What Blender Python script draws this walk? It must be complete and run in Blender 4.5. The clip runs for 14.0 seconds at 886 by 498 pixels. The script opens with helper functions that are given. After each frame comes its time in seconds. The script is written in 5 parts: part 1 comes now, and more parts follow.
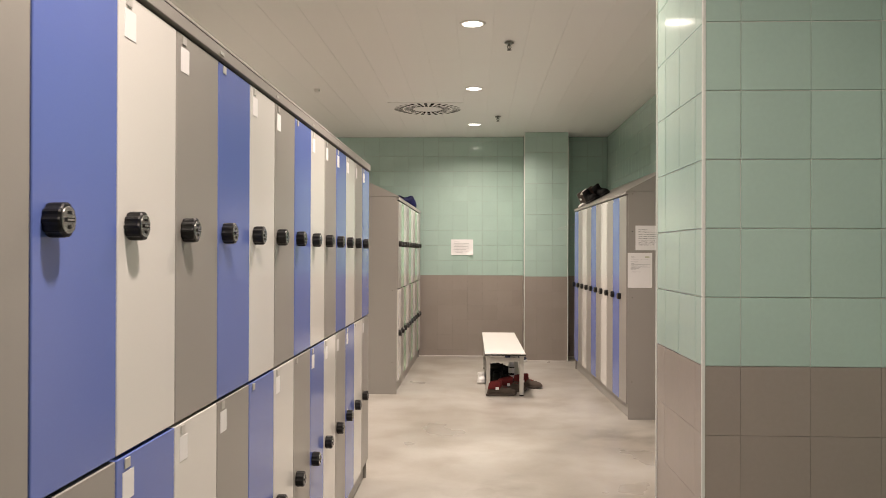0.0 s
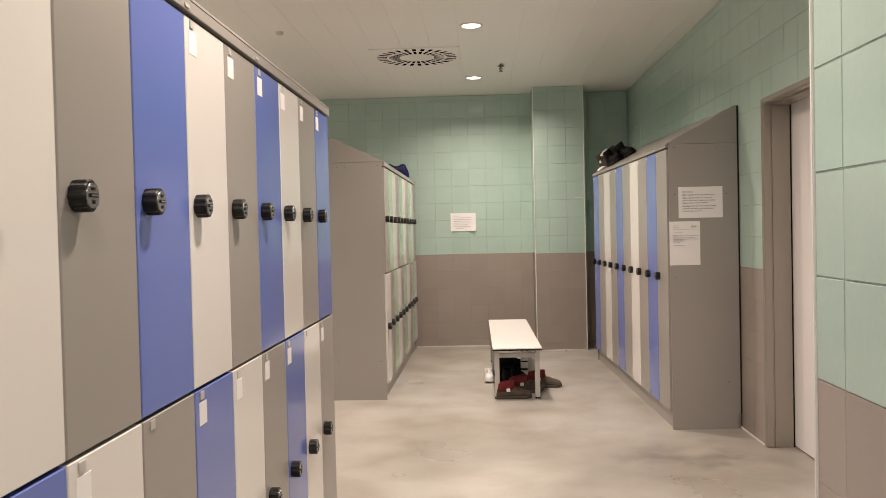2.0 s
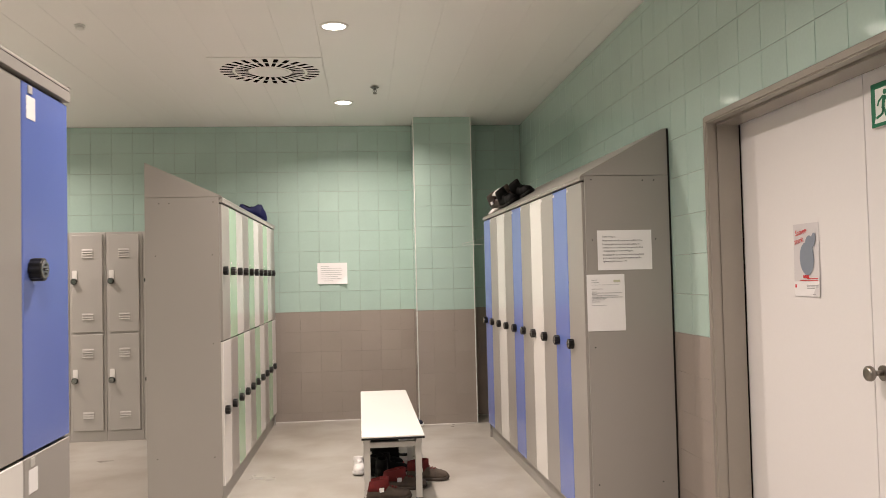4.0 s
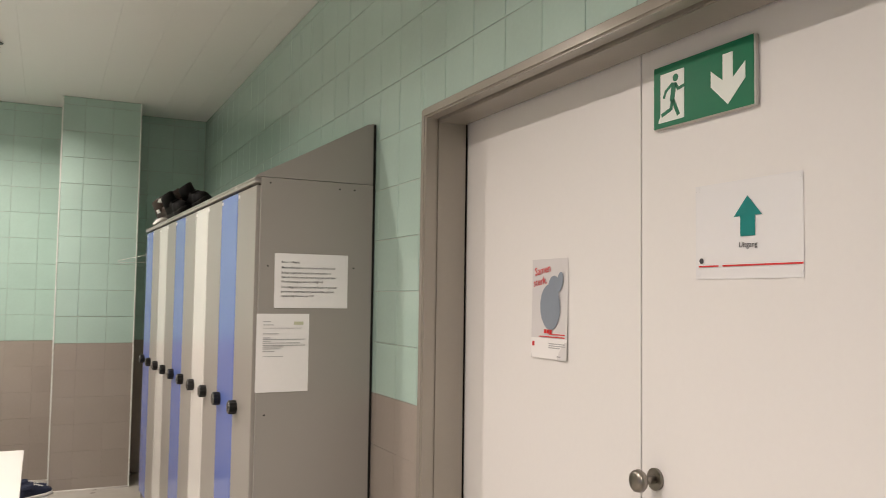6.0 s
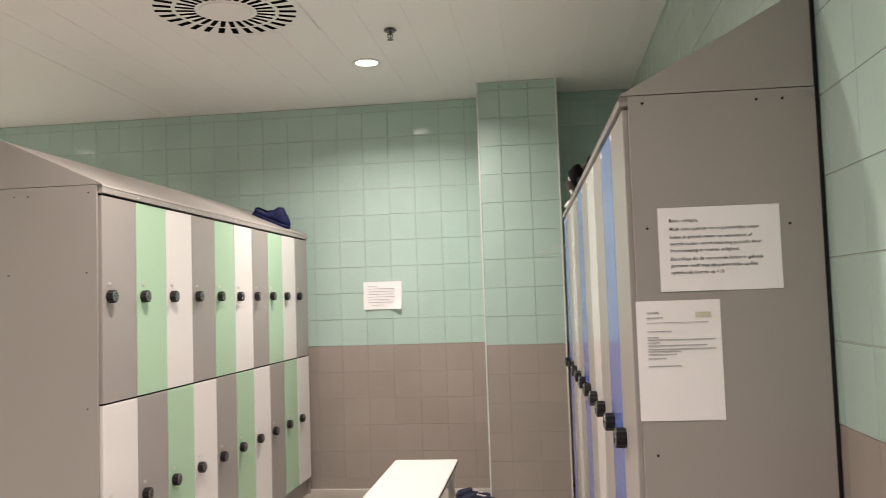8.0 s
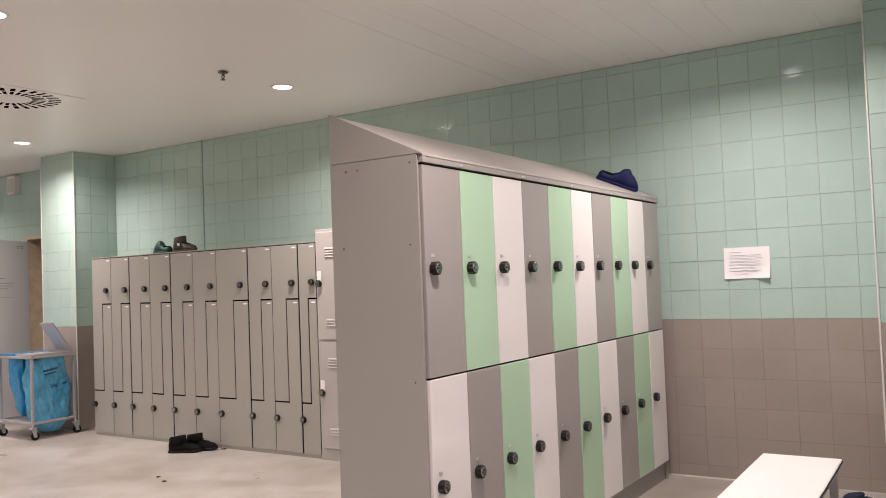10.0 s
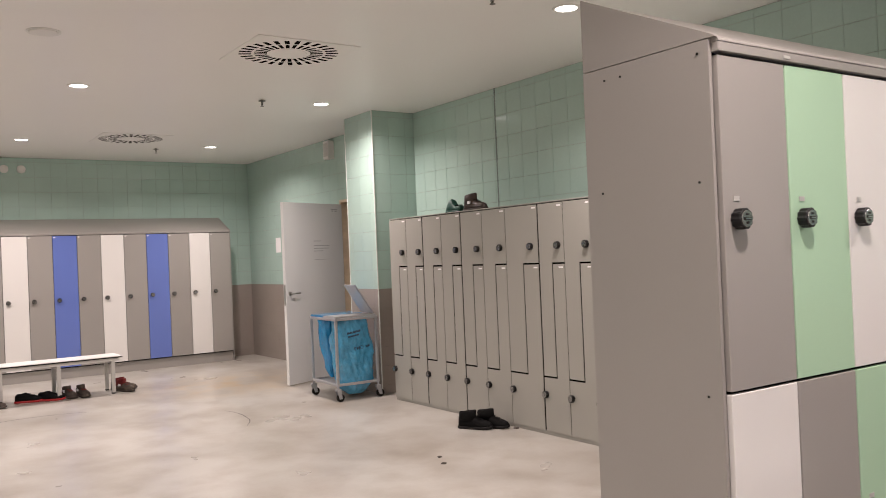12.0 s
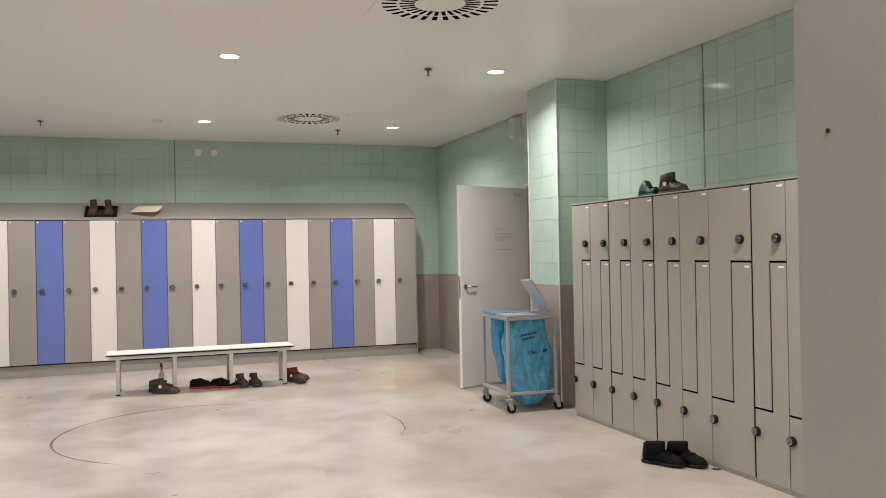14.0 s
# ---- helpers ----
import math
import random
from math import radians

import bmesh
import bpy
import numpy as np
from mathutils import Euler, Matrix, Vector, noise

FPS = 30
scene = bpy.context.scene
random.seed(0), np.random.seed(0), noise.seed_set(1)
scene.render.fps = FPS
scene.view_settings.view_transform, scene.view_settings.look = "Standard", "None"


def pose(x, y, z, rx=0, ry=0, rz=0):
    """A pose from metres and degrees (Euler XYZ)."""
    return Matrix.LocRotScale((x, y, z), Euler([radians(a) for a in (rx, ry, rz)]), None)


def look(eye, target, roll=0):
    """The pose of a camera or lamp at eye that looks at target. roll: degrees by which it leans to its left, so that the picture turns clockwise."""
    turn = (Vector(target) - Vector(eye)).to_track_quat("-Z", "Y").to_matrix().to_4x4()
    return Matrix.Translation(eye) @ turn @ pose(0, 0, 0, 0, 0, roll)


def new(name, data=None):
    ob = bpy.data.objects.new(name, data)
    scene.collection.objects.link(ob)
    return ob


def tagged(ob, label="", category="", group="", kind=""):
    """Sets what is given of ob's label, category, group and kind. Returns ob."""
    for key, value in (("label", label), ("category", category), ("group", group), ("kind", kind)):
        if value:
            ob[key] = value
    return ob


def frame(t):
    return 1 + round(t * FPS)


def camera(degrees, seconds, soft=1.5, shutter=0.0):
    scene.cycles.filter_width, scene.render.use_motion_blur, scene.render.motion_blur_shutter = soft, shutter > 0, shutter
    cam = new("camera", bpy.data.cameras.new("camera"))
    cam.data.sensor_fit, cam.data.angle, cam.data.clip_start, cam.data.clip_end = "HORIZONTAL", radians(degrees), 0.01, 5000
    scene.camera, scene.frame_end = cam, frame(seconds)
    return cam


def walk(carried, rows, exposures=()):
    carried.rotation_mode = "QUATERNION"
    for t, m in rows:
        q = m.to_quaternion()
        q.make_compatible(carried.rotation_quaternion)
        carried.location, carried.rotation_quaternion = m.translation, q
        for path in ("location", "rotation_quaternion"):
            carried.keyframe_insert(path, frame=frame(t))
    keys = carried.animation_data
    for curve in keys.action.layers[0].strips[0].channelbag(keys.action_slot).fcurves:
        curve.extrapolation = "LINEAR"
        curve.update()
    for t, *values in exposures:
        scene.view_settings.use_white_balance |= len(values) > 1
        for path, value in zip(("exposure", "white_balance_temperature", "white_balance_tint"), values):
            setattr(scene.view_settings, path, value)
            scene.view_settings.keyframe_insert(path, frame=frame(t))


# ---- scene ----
cam = camera(56.3, 14.0, soft=0.9, shutter=0.15)
PATH = [
    (0, (0.07, -0.032, 1.415), (-0.012, 1.967, 1.423), 0.2),
    (0.5, (0.128, 0.334, 1.406), (0.007, 2.331, 1.4), 0.1),
    (1, (0.123, 0.68, 1.422), (-0.019, 2.675, 1.401), -0.4),
    (1.5, (0.082, 1.057, 1.393), (-0.044, 3.053, 1.357), -0.8),
    (2, (0.079, 1.393, 1.392), (-0.014, 3.39, 1.347), -1.3),
    (2.2, (0.09, 1.537, 1.406), (0.009, 3.535, 1.364), -1.4),
    (4.3, (0.22, 3.028, 1.431), (0.471, 5.011, 1.51), -1.5),
    (4.5, (0.246, 3.177, 1.447), (0.54, 5.154, 1.53), -1.6),
    (5, (0.359, 3.447, 1.433), (0.797, 5.397, 1.524), -1.4),
    (5.5, (0.51, 3.69, 1.461), (1.124, 5.591, 1.554), -0.8),
    (6, (0.633, 3.929, 1.485), (1.492, 5.731, 1.603), 0.8),
    (6.5, (0.754, 4.174, 1.473), (1.708, 5.926, 1.616), -0.1),
    (7, (0.936, 4.431, 1.447), (1.528, 6.337, 1.567), -2.1),
    (7.5, (1.057, 4.723, 1.42), (1.191, 6.715, 1.537), -2.3),
    (8, (1.131, 4.938, 1.437), (0.887, 6.919, 1.559), -1.9),
    (8.2, (1.177, 5.011, 1.443), (0.772, 6.966, 1.554), -1.1),
    (10.3, (1.157, 5.527, 1.447), (-0.008, 7.151, 1.521), -2.7),
    (10.5, (1.115, 5.634, 1.434), (-0.119, 7.206, 1.504), -2.9),
    (11, (1.032, 5.897, 1.428), (-0.364, 7.329, 1.476), -3.3),
    (11.5, (0.865, 6.129, 1.42), (-0.667, 7.414, 1.445), -3.1),
    (12, (0.637, 6.39, 1.436), (-1.011, 7.523, 1.45), -2.4),
    (12.5, (0.463, 6.646, 1.432), (-1.273, 7.639, 1.433), -2.1),
    (13, (0.295, 6.839, 1.42), (-1.493, 7.736, 1.419), -1.7),
    (13.5, (0.015, 7.046, 1.435), (-1.82, 7.841, 1.44), -1.4),
    (14, (-0.174, 7.257, 1.433), (-2.061, 7.92, 1.439), -1.1),
]
EXPOSURES = [(0, -0.15, 6750, 11), (0.8, -0.22, 6900, 13), (2.2, -0.22, 6900, 13), (4.3, 0.0, 6550, 11), (6.5, -0.02, 6400, 7), (8.2, 0.05, 6350, 12), (10.3, -0.14, 6250, 20), (11, -0.19, 6350, 22), (12, -0.20, 6250, 16), (14, -0.17, 6250, 9)]
walk(cam, [(t, look(eye, target, roll)) for t, eye, target, roll in PATH], EXPOSURES)

from mathutils.bvhtree import BVHTree

# ---------------------------------------------------------------- sizes
CEIL = 2.988
EAST, NORTH, WEST, SOUTH = 1.826, 11.266, -11.80, -3.0
LINE = 1.103          # top of the grey dado tiles
PITCH = 0.2025        # tile and joint
# passage y 1.15 and inner y 5.65 lamps are unseen, added at grid spacing
LAMPS = [(0.035, y) for y in (1.15, 3.40, 5.65, 7.90, 10.12)] + [(x, y) for x in (-3.25, -6.79, -10.07) for y in (5.65, 7.85, 10.10)]

# ---------------------------------------------------------------- world and lamps
world = bpy.data.worlds.new("world")
world.use_nodes = True
world.node_tree.nodes["Background"].inputs[0].default_value = (0.02, 0.02, 0.02, 1)
scene.world = world
for lx, ly in LAMPS:
    ld = bpy.data.lights.new("downlight_lamp", "AREA")
    ld.shape, ld.size, ld.energy, ld.color, ld.spread = "DISK", 0.14, 43, (1.0, 0.85, 0.765), radians(150)
    lo = new("downlight_lamp", ld)
    lo.matrix_basis = pose(lx, ly, CEIL - 0.012)


# ---------------------------------------------------------------- materials
def mat(name, col, rough=0.5, metal=0.0, var=0.06, scale=2.5, fine=70.0, bump=0.03, rvar=0.06, rand=0.0, coat=0.0, spec=0.5, emit=0.0):
    m = bpy.data.materials.new(name)
    m.use_nodes = True
    nt = m.node_tree
    b = nt.nodes["Principled BSDF"]
    N, L = nt.nodes.new, nt.links.new
    geo = N("ShaderNodeNewGeometry")
    n1, n2 = N("ShaderNodeTexNoise"), N("ShaderNodeTexNoise")
    for n, s, d in ((n1, scale, 4), (n2, fine, 3)):
        n.inputs["Scale"].default_value, n.inputs["Detail"].default_value = s, d
        L(geo.outputs["Position"], n.inputs["Vector"])
    add = N("ShaderNodeMath")
    add.operation = "MULTIPLY_ADD"
    add.inputs[1].default_value, add.inputs[2].default_value = 0.35, 0.0
    L(n2.outputs[0], add.inputs[0])
    sm = N("ShaderNodeMath")
    sm.operation = "MULTIPLY_ADD"
    sm.inputs[1].default_value = 0.65
    L(n1.outputs[0], sm.inputs[0]), L(add.outputs[0], sm.inputs[2])
    mr = N("ShaderNodeMapRange")
    mr.inputs[1].default_value, mr.inputs[2].default_value = 0.3, 0.7
    L(sm.outputs[0], mr.inputs[0])
    mix = N("ShaderNodeMix")
    mix.data_type = "RGBA"
    mix.inputs[6].default_value = (*[c * (1 - var) for c in col], 1)
    mix.inputs[7].default_value = (*[min(1, c * (1 + var)) for c in col], 1)
    L(mr.outputs[0], mix.inputs[0])
    out = mix.outputs[2]
    if rand:
        oi, hs, rr = N("ShaderNodeObjectInfo"), N("ShaderNodeHueSaturation"), N("ShaderNodeMapRange")
        rr.inputs[3].default_value, rr.inputs[4].default_value = 1 - rand, 1 + rand
        L(oi.outputs["Random"], rr.inputs[0]), L(rr.outputs[0], hs.inputs["Value"]), L(out, hs.inputs["Color"])
        out = hs.outputs[0]
    L(out, b.inputs["Base Color"])
    ro = N("ShaderNodeMapRange")
    ro.inputs[3].default_value, ro.inputs[4].default_value = max(0.02, rough - rvar), min(1, rough + rvar)
    L(n1.outputs[0], ro.inputs[0]), L(ro.outputs[0], b.inputs["Roughness"])
    if bump:
        bp = N("ShaderNodeBump")
        bp.inputs["Strength"].default_value, bp.inputs["Distance"].default_value = min(1, bump * 4), 0.002
        L(n2.outputs[0], bp.inputs["Height"]), L(bp.outputs[0], b.inputs["Normal"])
    b.inputs["Metallic"].default_value = metal
    b.inputs["Specular IOR Level"].default_value = spec
    b.inputs["Coat Weight"].default_value = coat
    b.inputs["Coat Roughness"].default_value = 0.12
    if emit:
        b.inputs["Emission Color"].default_value, b.inputs["Emission Strength"].default_value = (1.0, 0.93, 0.82, 1), emit
    return m


def floor_material():
    m = mat("polished_concrete", (0.47, 0.455, 0.415), 0.32, var=0.05, scale=1.3, fine=45, bump=0.006, rvar=0.14)
    nt = m.node_tree
    b = nt.nodes["Principled BSDF"]
    N, L = nt.nodes.new, nt.links.new
    old = b.inputs["Base Color"].links[0].from_socket
    geo = N("ShaderNodeNewGeometry")
    big, mid = N("ShaderNodeTexNoise"), N("ShaderNodeTexNoise")
    big.inputs["Scale"].default_value, big.inputs["Detail"].default_value, big.inputs["Roughness"].default_value, big.inputs["Distortion"].default_value = 0.8, 6, 0.55, 0.25
    mid.inputs["Scale"].default_value, mid.inputs["Detail"].default_value, mid.inputs["Distortion"].default_value = 3.2, 9, 0.25
    for n in (big, mid):
        L(geo.outputs["Position"], n.inputs["Vector"])
    for n, lo, hi, dark in ((big, 0.33, 0.60, (0.74, 0.71, 0.68, 1)), (mid, 0.30, 0.58, (0.84, 0.81, 0.78, 1))):
        r, x = N("ShaderNodeMapRange"), N("ShaderNodeMix")
        r.inputs[1].default_value, r.inputs[2].default_value = lo, hi
        L(n.outputs[0], r.inputs[0])
        x.data_type, x.blend_type = "RGBA", "MULTIPLY"
        x.inputs[0].default_value = 1
        c = N("ShaderNodeMix")
        c.data_type = "RGBA"
        c.inputs[6].default_value, c.inputs[7].default_value = dark, (1, 1, 1, 1)
        L(r.outputs[0], c.inputs[0]), L(old, x.inputs[6]), L(c.outputs[2], x.inputs[7])
        old = x.outputs[2]
    # worn dark patch before the double door; ochre one by the far door, rust stain plus painted warm light
    for cx, cy, rad, col in ((1.35, 6.30, 0.85, (0.50, 0.48, 0.45, 1)), (0.25, 4.9, 0.7, (0.66, 0.62, 0.58, 1)), (-9.0, 9.9, 1.25, (0.98, 0.80, 0.58, 1))):
        v, mr, mu, c, x, n = N("ShaderNodeVectorMath"), N("ShaderNodeMapRange"), N("ShaderNodeMath"), N("ShaderNodeMix"), N("ShaderNodeMix"), N("ShaderNodeMapRange")
        v.operation = "DISTANCE"
        v.inputs[1].default_value = (cx, cy, 0)
        L(geo.outputs["Position"], v.inputs[0]), L(v.outputs["Value"], mr.inputs[0])
        mr.inputs[1].default_value, mr.inputs[2].default_value, mr.inputs[3].default_value, mr.inputs[4].default_value = 0.15 * rad, rad, 1, 0
        n.inputs[1].default_value, n.inputs[2].default_value = 0.40, 0.62
        L(mid.outputs[0], n.inputs[0])
        mu.operation = "MULTIPLY"
        L(mr.outputs[0], mu.inputs[0]), L(n.outputs[0], mu.inputs[1])
        c.data_type = x.data_type = "RGBA"
        x.blend_type = "MULTIPLY"
        x.inputs[0].default_value = 1
        c.inputs[6].default_value, c.inputs[7].default_value = (1, 1, 1, 1), col
        L(mu.outputs[0], c.inputs[0]), L(old, x.inputs[6]), L(c.outputs[2], x.inputs[7])
        old = x.outputs[2]
    L(old, b.inputs["Base Color"])
    return m


M_FLOOR = floor_material()
M_CEIL = mat("ceiling_paint", (0.84, 0.826, 0.80), 0.38, var=0.02, scale=0.6, bump=0.004)
M_GREEN = mat("green_tile", (0.41, 0.555, 0.495), 0.10, var=0.05, scale=3, bump=0.003, rand=0.03, rvar=0.03, spec=0.7)
M_TAUPE = mat("taupe_tile", (0.32, 0.28, 0.248), 0.24, var=0.05, scale=3, bump=0.006, rand=0.03)
M_GROUT = mat("grout", (0.40, 0.45, 0.41), 0.85, var=0.10, scale=6, fine=200, bump=0.05)


def dado_grout(m, height, col):
    """The joints below the dado line are filled with taupe grout."""
    nt = m.node_tree
    b = nt.nodes["Principled BSDF"]
    N, L = nt.nodes.new, nt.links.new
    old = b.inputs["Base Color"].links[0].from_socket
    geo, sep, less, x = N("ShaderNodeNewGeometry"), N("ShaderNodeSeparateXYZ"), N("ShaderNodeMath"), N("ShaderNodeMix")
    less.operation, x.data_type = "LESS_THAN", "RGBA"
    less.inputs[1].default_value = height
    x.inputs[7].default_value = (*col, 1)
    L(geo.outputs["Position"], sep.inputs[0]), L(sep.outputs[2], less.inputs[0]), L(less.outputs[0], x.inputs[0]), L(old, x.inputs[6]), L(x.outputs[2], b.inputs["Base Color"])


# pale grout for the stub, highlights of its tile bevels put into the colour
M_LITGROUT = mat("pale_lit_grout", (0.58, 0.60, 0.56), 0.8, var=0.08, scale=6, fine=200, bump=0.05)
dado_grout(M_GROUT, LINE - 0.003, (0.33, 0.29, 0.257))
M_WALL = mat("wall_plaster", (0.40, 0.55, 0.48), 0.6, var=0.04)
M_TRIM = mat("corner_trim", (0.72, 0.74, 0.70), 0.35, var=0.04)
M_GREY = mat("grey_locker_paint", (0.322, 0.305, 0.282), 0.32, var=0.03, scale=1.5, fine=260, bump=0.005, rand=0.02)
M_ZGREY = mat("warm_grey_locker_paint", (0.335, 0.328, 0.292), 0.38, var=0.03, scale=1.5, fine=260, bump=0.012, rand=0.02)
M_LGREY = mat("pale_grey_locker_paint", (0.42, 0.405, 0.38), 0.40, var=0.03, scale=1.5, fine=260, bump=0.012, rand=0.02)
M_BLUE = mat("blue_laminate", (0.135, 0.195, 0.53), 0.15, var=0.03, scale=1.5, fine=260, bump=0.004, rand=0.02, rvar=0.03)
M_CREAM = mat("cream_laminate", (0.76, 0.745, 0.715), 0.15, var=0.02, scale=1.5, fine=260, bump=0.004, rand=0.02, rvar=0.03)
M_LGREEN = mat("light_green_laminate", (0.41, 0.61, 0.42), 0.15, var=0.03, scale=1.5, fine=260, bump=0.004, rand=0.02, rvar=0.03)
M_BLACK = mat("black_plastic", (0.008, 0.008, 0.008), 0.42, var=0.1, spec=0.3)
M_CHROME = mat("chrome", (0.62, 0.62, 0.62), 0.16, metal=1, var=0.03)
M_LOCKFACE = mat("dark_lock_face", (0.36, 0.36, 0.35), 0.22, metal=0.9, var=0.05)
M_STEEL = mat("brushed_steel", (0.50, 0.49, 0.47), 0.32, metal=1, var=0.05)
M_ALU = mat("painted_aluminium", (0.56, 0.55, 0.52), 0.42, metal=0.3, var=0.04)
M_FRAME = mat("taupe_door_frame_paint", (0.34, 0.310, 0.270), 0.24, metal=0.25, var=0.03, bump=0.004)
M_DOOR = mat("white_door_laminate", (0.79, 0.775, 0.768), 0.30, var=0.015, scale=1, bump=0.004)
M_WDOOR = mat("pale_grey_door_laminate", (0.72, 0.73, 0.72), 0.35, var=0.015, scale=1, bump=0.004)
M_WHITE = mat("white_laminate", (0.82, 0.81, 0.78), 0.34, var=0.02, bump=0.003)
M_PAPER = mat("paper", (0.84, 0.83, 0.83), 0.7, var=0.02, bump=0.01)
# near-black colour standing in for shade in gaps, slots and hollows
M_SHADE = mat("painted_shade", (0.006, 0.006, 0.006), 0.95, var=0.1, spec=0.0)
M_INK = mat("ink", (0.06, 0.06, 0.07), 0.7)
M_PALEINK = mat("pale_ink", (0.42, 0.42, 0.43), 0.7)
M_RED = mat("red_ink", (0.62, 0.03, 0.035), 0.5)
M_TEAL = mat("teal_ink", (0.0, 0.21, 0.20), 0.45)
M_SIGN = mat("sign_green", (0.0, 0.16, 0.075), 0.35, var=0.03)
M_SIGNW = mat("sign_white", (0.80, 0.84, 0.80), 0.35, var=0.02)
M_GLOW = mat("lit_diffuser", (0.9, 0.9, 0.9), 0.5, emit=9.0)
M_PLASTIC = mat("white_plastic", (0.74, 0.73, 0.70), 0.4, var=0.02)
M_WOOD = mat("pine_wood", (0.60, 0.48, 0.33), 0.5, var=0.2, scale=9, fine=50)
M_BAGBLUE = mat("blue_plastic_film", (0.02, 0.36, 0.74), 0.22, var=0.18, scale=14, fine=60, bump=0.15)
M_BAGBLUE.node_tree.nodes["Principled BSDF"].inputs["Transmission Weight"].default_value = 0.35
M_GLASSY = mat("clear_film", (0.80, 0.80, 0.82), 0.16, var=0.01)

PALETTE = {"g": M_GREY, "b": M_BLUE, "c": M_CREAM, "n": M_LGREEN}
NAMES = {"g": "grey", "b": "blue", "c": "cream white", "n": "light green"}


# ---------------------------------------------------------------- mesh helpers
def bx(bm, x0, y0, z0, x1, y1, z1, bevel=0.0, seg=1, mi=0):
    """Adds a box, with chamfered edges where bevel is given."""
    r = bmesh.ops.create_cube(bm, size=1, matrix=Matrix.LocRotScale(((x0 + x1) / 2, (y0 + y1) / 2, (z0 + z1) / 2), None, (abs(x1 - x0), abs(y1 - y0), abs(z1 - z0))))
    fs = list({f for v in r["verts"] for f in v.link_faces})
    for f in fs:
        f.material_index = mi
    if bevel:
        es = list({e for v in r["verts"] for e in v.link_edges})
        bmesh.ops.bevel(bm, geom=es, offset=bevel, segments=seg, affect="EDGES", clamp_overlap=True, material=-1)
    return bm


def box(*a, **k):
    return bx(bmesh.new(), *a, **k)


def cyl(bm, p, q, r, seg=16, r2=None, mi=0):
    """Adds a capped cylinder or cone from p to q."""
    p, q = Vector(p), Vector(q)
    m = Matrix.Translation((p + q) / 2) @ (q - p).to_track_quat("Z", "Y").to_matrix().to_4x4()
    res = bmesh.ops.create_cone(bm, cap_ends=True, segments=seg, radius1=r, radius2=r if r2 is None else r2, depth=(q - p).length, matrix=m)
    for f in {f for v in res["verts"] for f in v.link_faces}:
        f.material_index = mi
        f.smooth = len(f.verts) == 4
    return bm


def prism(bm, pts, axis, a, b, mi=0):
    """Adds a flat outline, pulled from a to b along an axis. pts are in the other two axes, in order x, y, z."""
    def at(p, d):
        return {"x": (d, p[0], p[1]), "y": (p[0], d, p[1]), "z": (p[0], p[1], d)}[axis]
    lo, hi = [bm.verts.new(at(p, a)) for p in pts], [bm.verts.new(at(p, b)) for p in pts]
    n = len(pts)
    fs = [bm.faces.new(lo[::-1]), bm.faces.new(hi)] + [bm.faces.new((lo[i], lo[(i + 1) % n], hi[(i + 1) % n], hi[i])) for i in range(n)]
    for f in fs:
        f.material_index = mi
    bmesh.ops.recalc_face_normals(bm, faces=fs)
    return bm


def loft(bm, rings, closed=True, caps=True, mi=0):
    """Skins a row of rings of points."""
    rows = [[bm.verts.new(p) for p in r] for r in rings]
    fs = []
    for a, b in zip(rows, rows[1:]):
        n = len(a)
        for i in range(n if closed else n - 1):
            fs.append(bm.faces.new((a[i], a[(i + 1) % n], b[(i + 1) % n], b[i])))
    if caps:
        fs += [bm.faces.new(rows[0][::-1]), bm.faces.new(rows[-1])]
    for f in fs:
        f.material_index, f.smooth = mi, True
    bmesh.ops.recalc_face_normals(bm, faces=fs)
    return bm


def mesh(name, bm, mats):
    me = bpy.data.meshes.new(name)
    bm.to_mesh(me)
    bm.free()
    for m in (mats if isinstance(mats, (list, tuple)) else [mats]):
        me.materials.append(m)
    return me


def part(name, bm, mats, parent=None, label="", m=None):
    """Links a bmesh (or a mesh that is shared) as one object under a thing or part."""
    ob = new(name, bm if isinstance(bm, bpy.types.Mesh) else mesh(name, bm, mats))
    if parent:
        ob.parent = parent
    if m is not None:
        ob.matrix_basis = m
    return tagged(ob, label)


def thing(name, label, category, group="", m=None, kind=""):
    """An empty at the base of a thing."""
    ob = new(name)
    ob.empty_display_size = 0.1
    if m is not None:
        ob.matrix_basis = m
    return tagged(ob, label, category, group, kind)


def text_mesh(body, size, material, align="LEFT", space=1.0):
    cu = bpy.data.curves.new("writing", "FONT")
    cu.body, cu.size, cu.align_x, cu.space_line, cu.resolution_u = body, size, align, space, 2
    cu.offset = size * 0.006
    ob = bpy.data.objects.new("writing", cu)
    scene.collection.objects.link(ob)
    bpy.context.view_layer.update()
    me = bpy.data.meshes.new_from_object(ob.evaluated_get(bpy.context.evaluated_depsgraph_get()))
    bpy.data.objects.remove(ob)
    me.materials.clear()
    me.materials.append(material)
    return me


# ---------------------------------------------------------------- setting
def structure(name, bm, mats, label, category="wall"):
    ob = new(name, mesh(name, bm, mats))
    return tagged(ob, label, category, kind="structure")


bm = box(WEST - 0.3, SOUTH - 0.3, -0.2, EAST + 0.6, NORTH + 2.2, 0)
floor = structure("floor", bm, M_FLOOR, "polished pale grey concrete floor with cloudy darker stains", "floor")

bm = box(WEST - 0.3, SOUTH - 0.3, CEIL + 0.008, EAST + 0.6, NORTH + 2.2, CEIL + 0.2)
bx(bm, WEST, 3.0, CEIL, -1.84, NORTH, CEIL + 0.008)
edges_y = [SOUTH, 0.5, 3.6, 6.71, NORTH]
px = -1.838
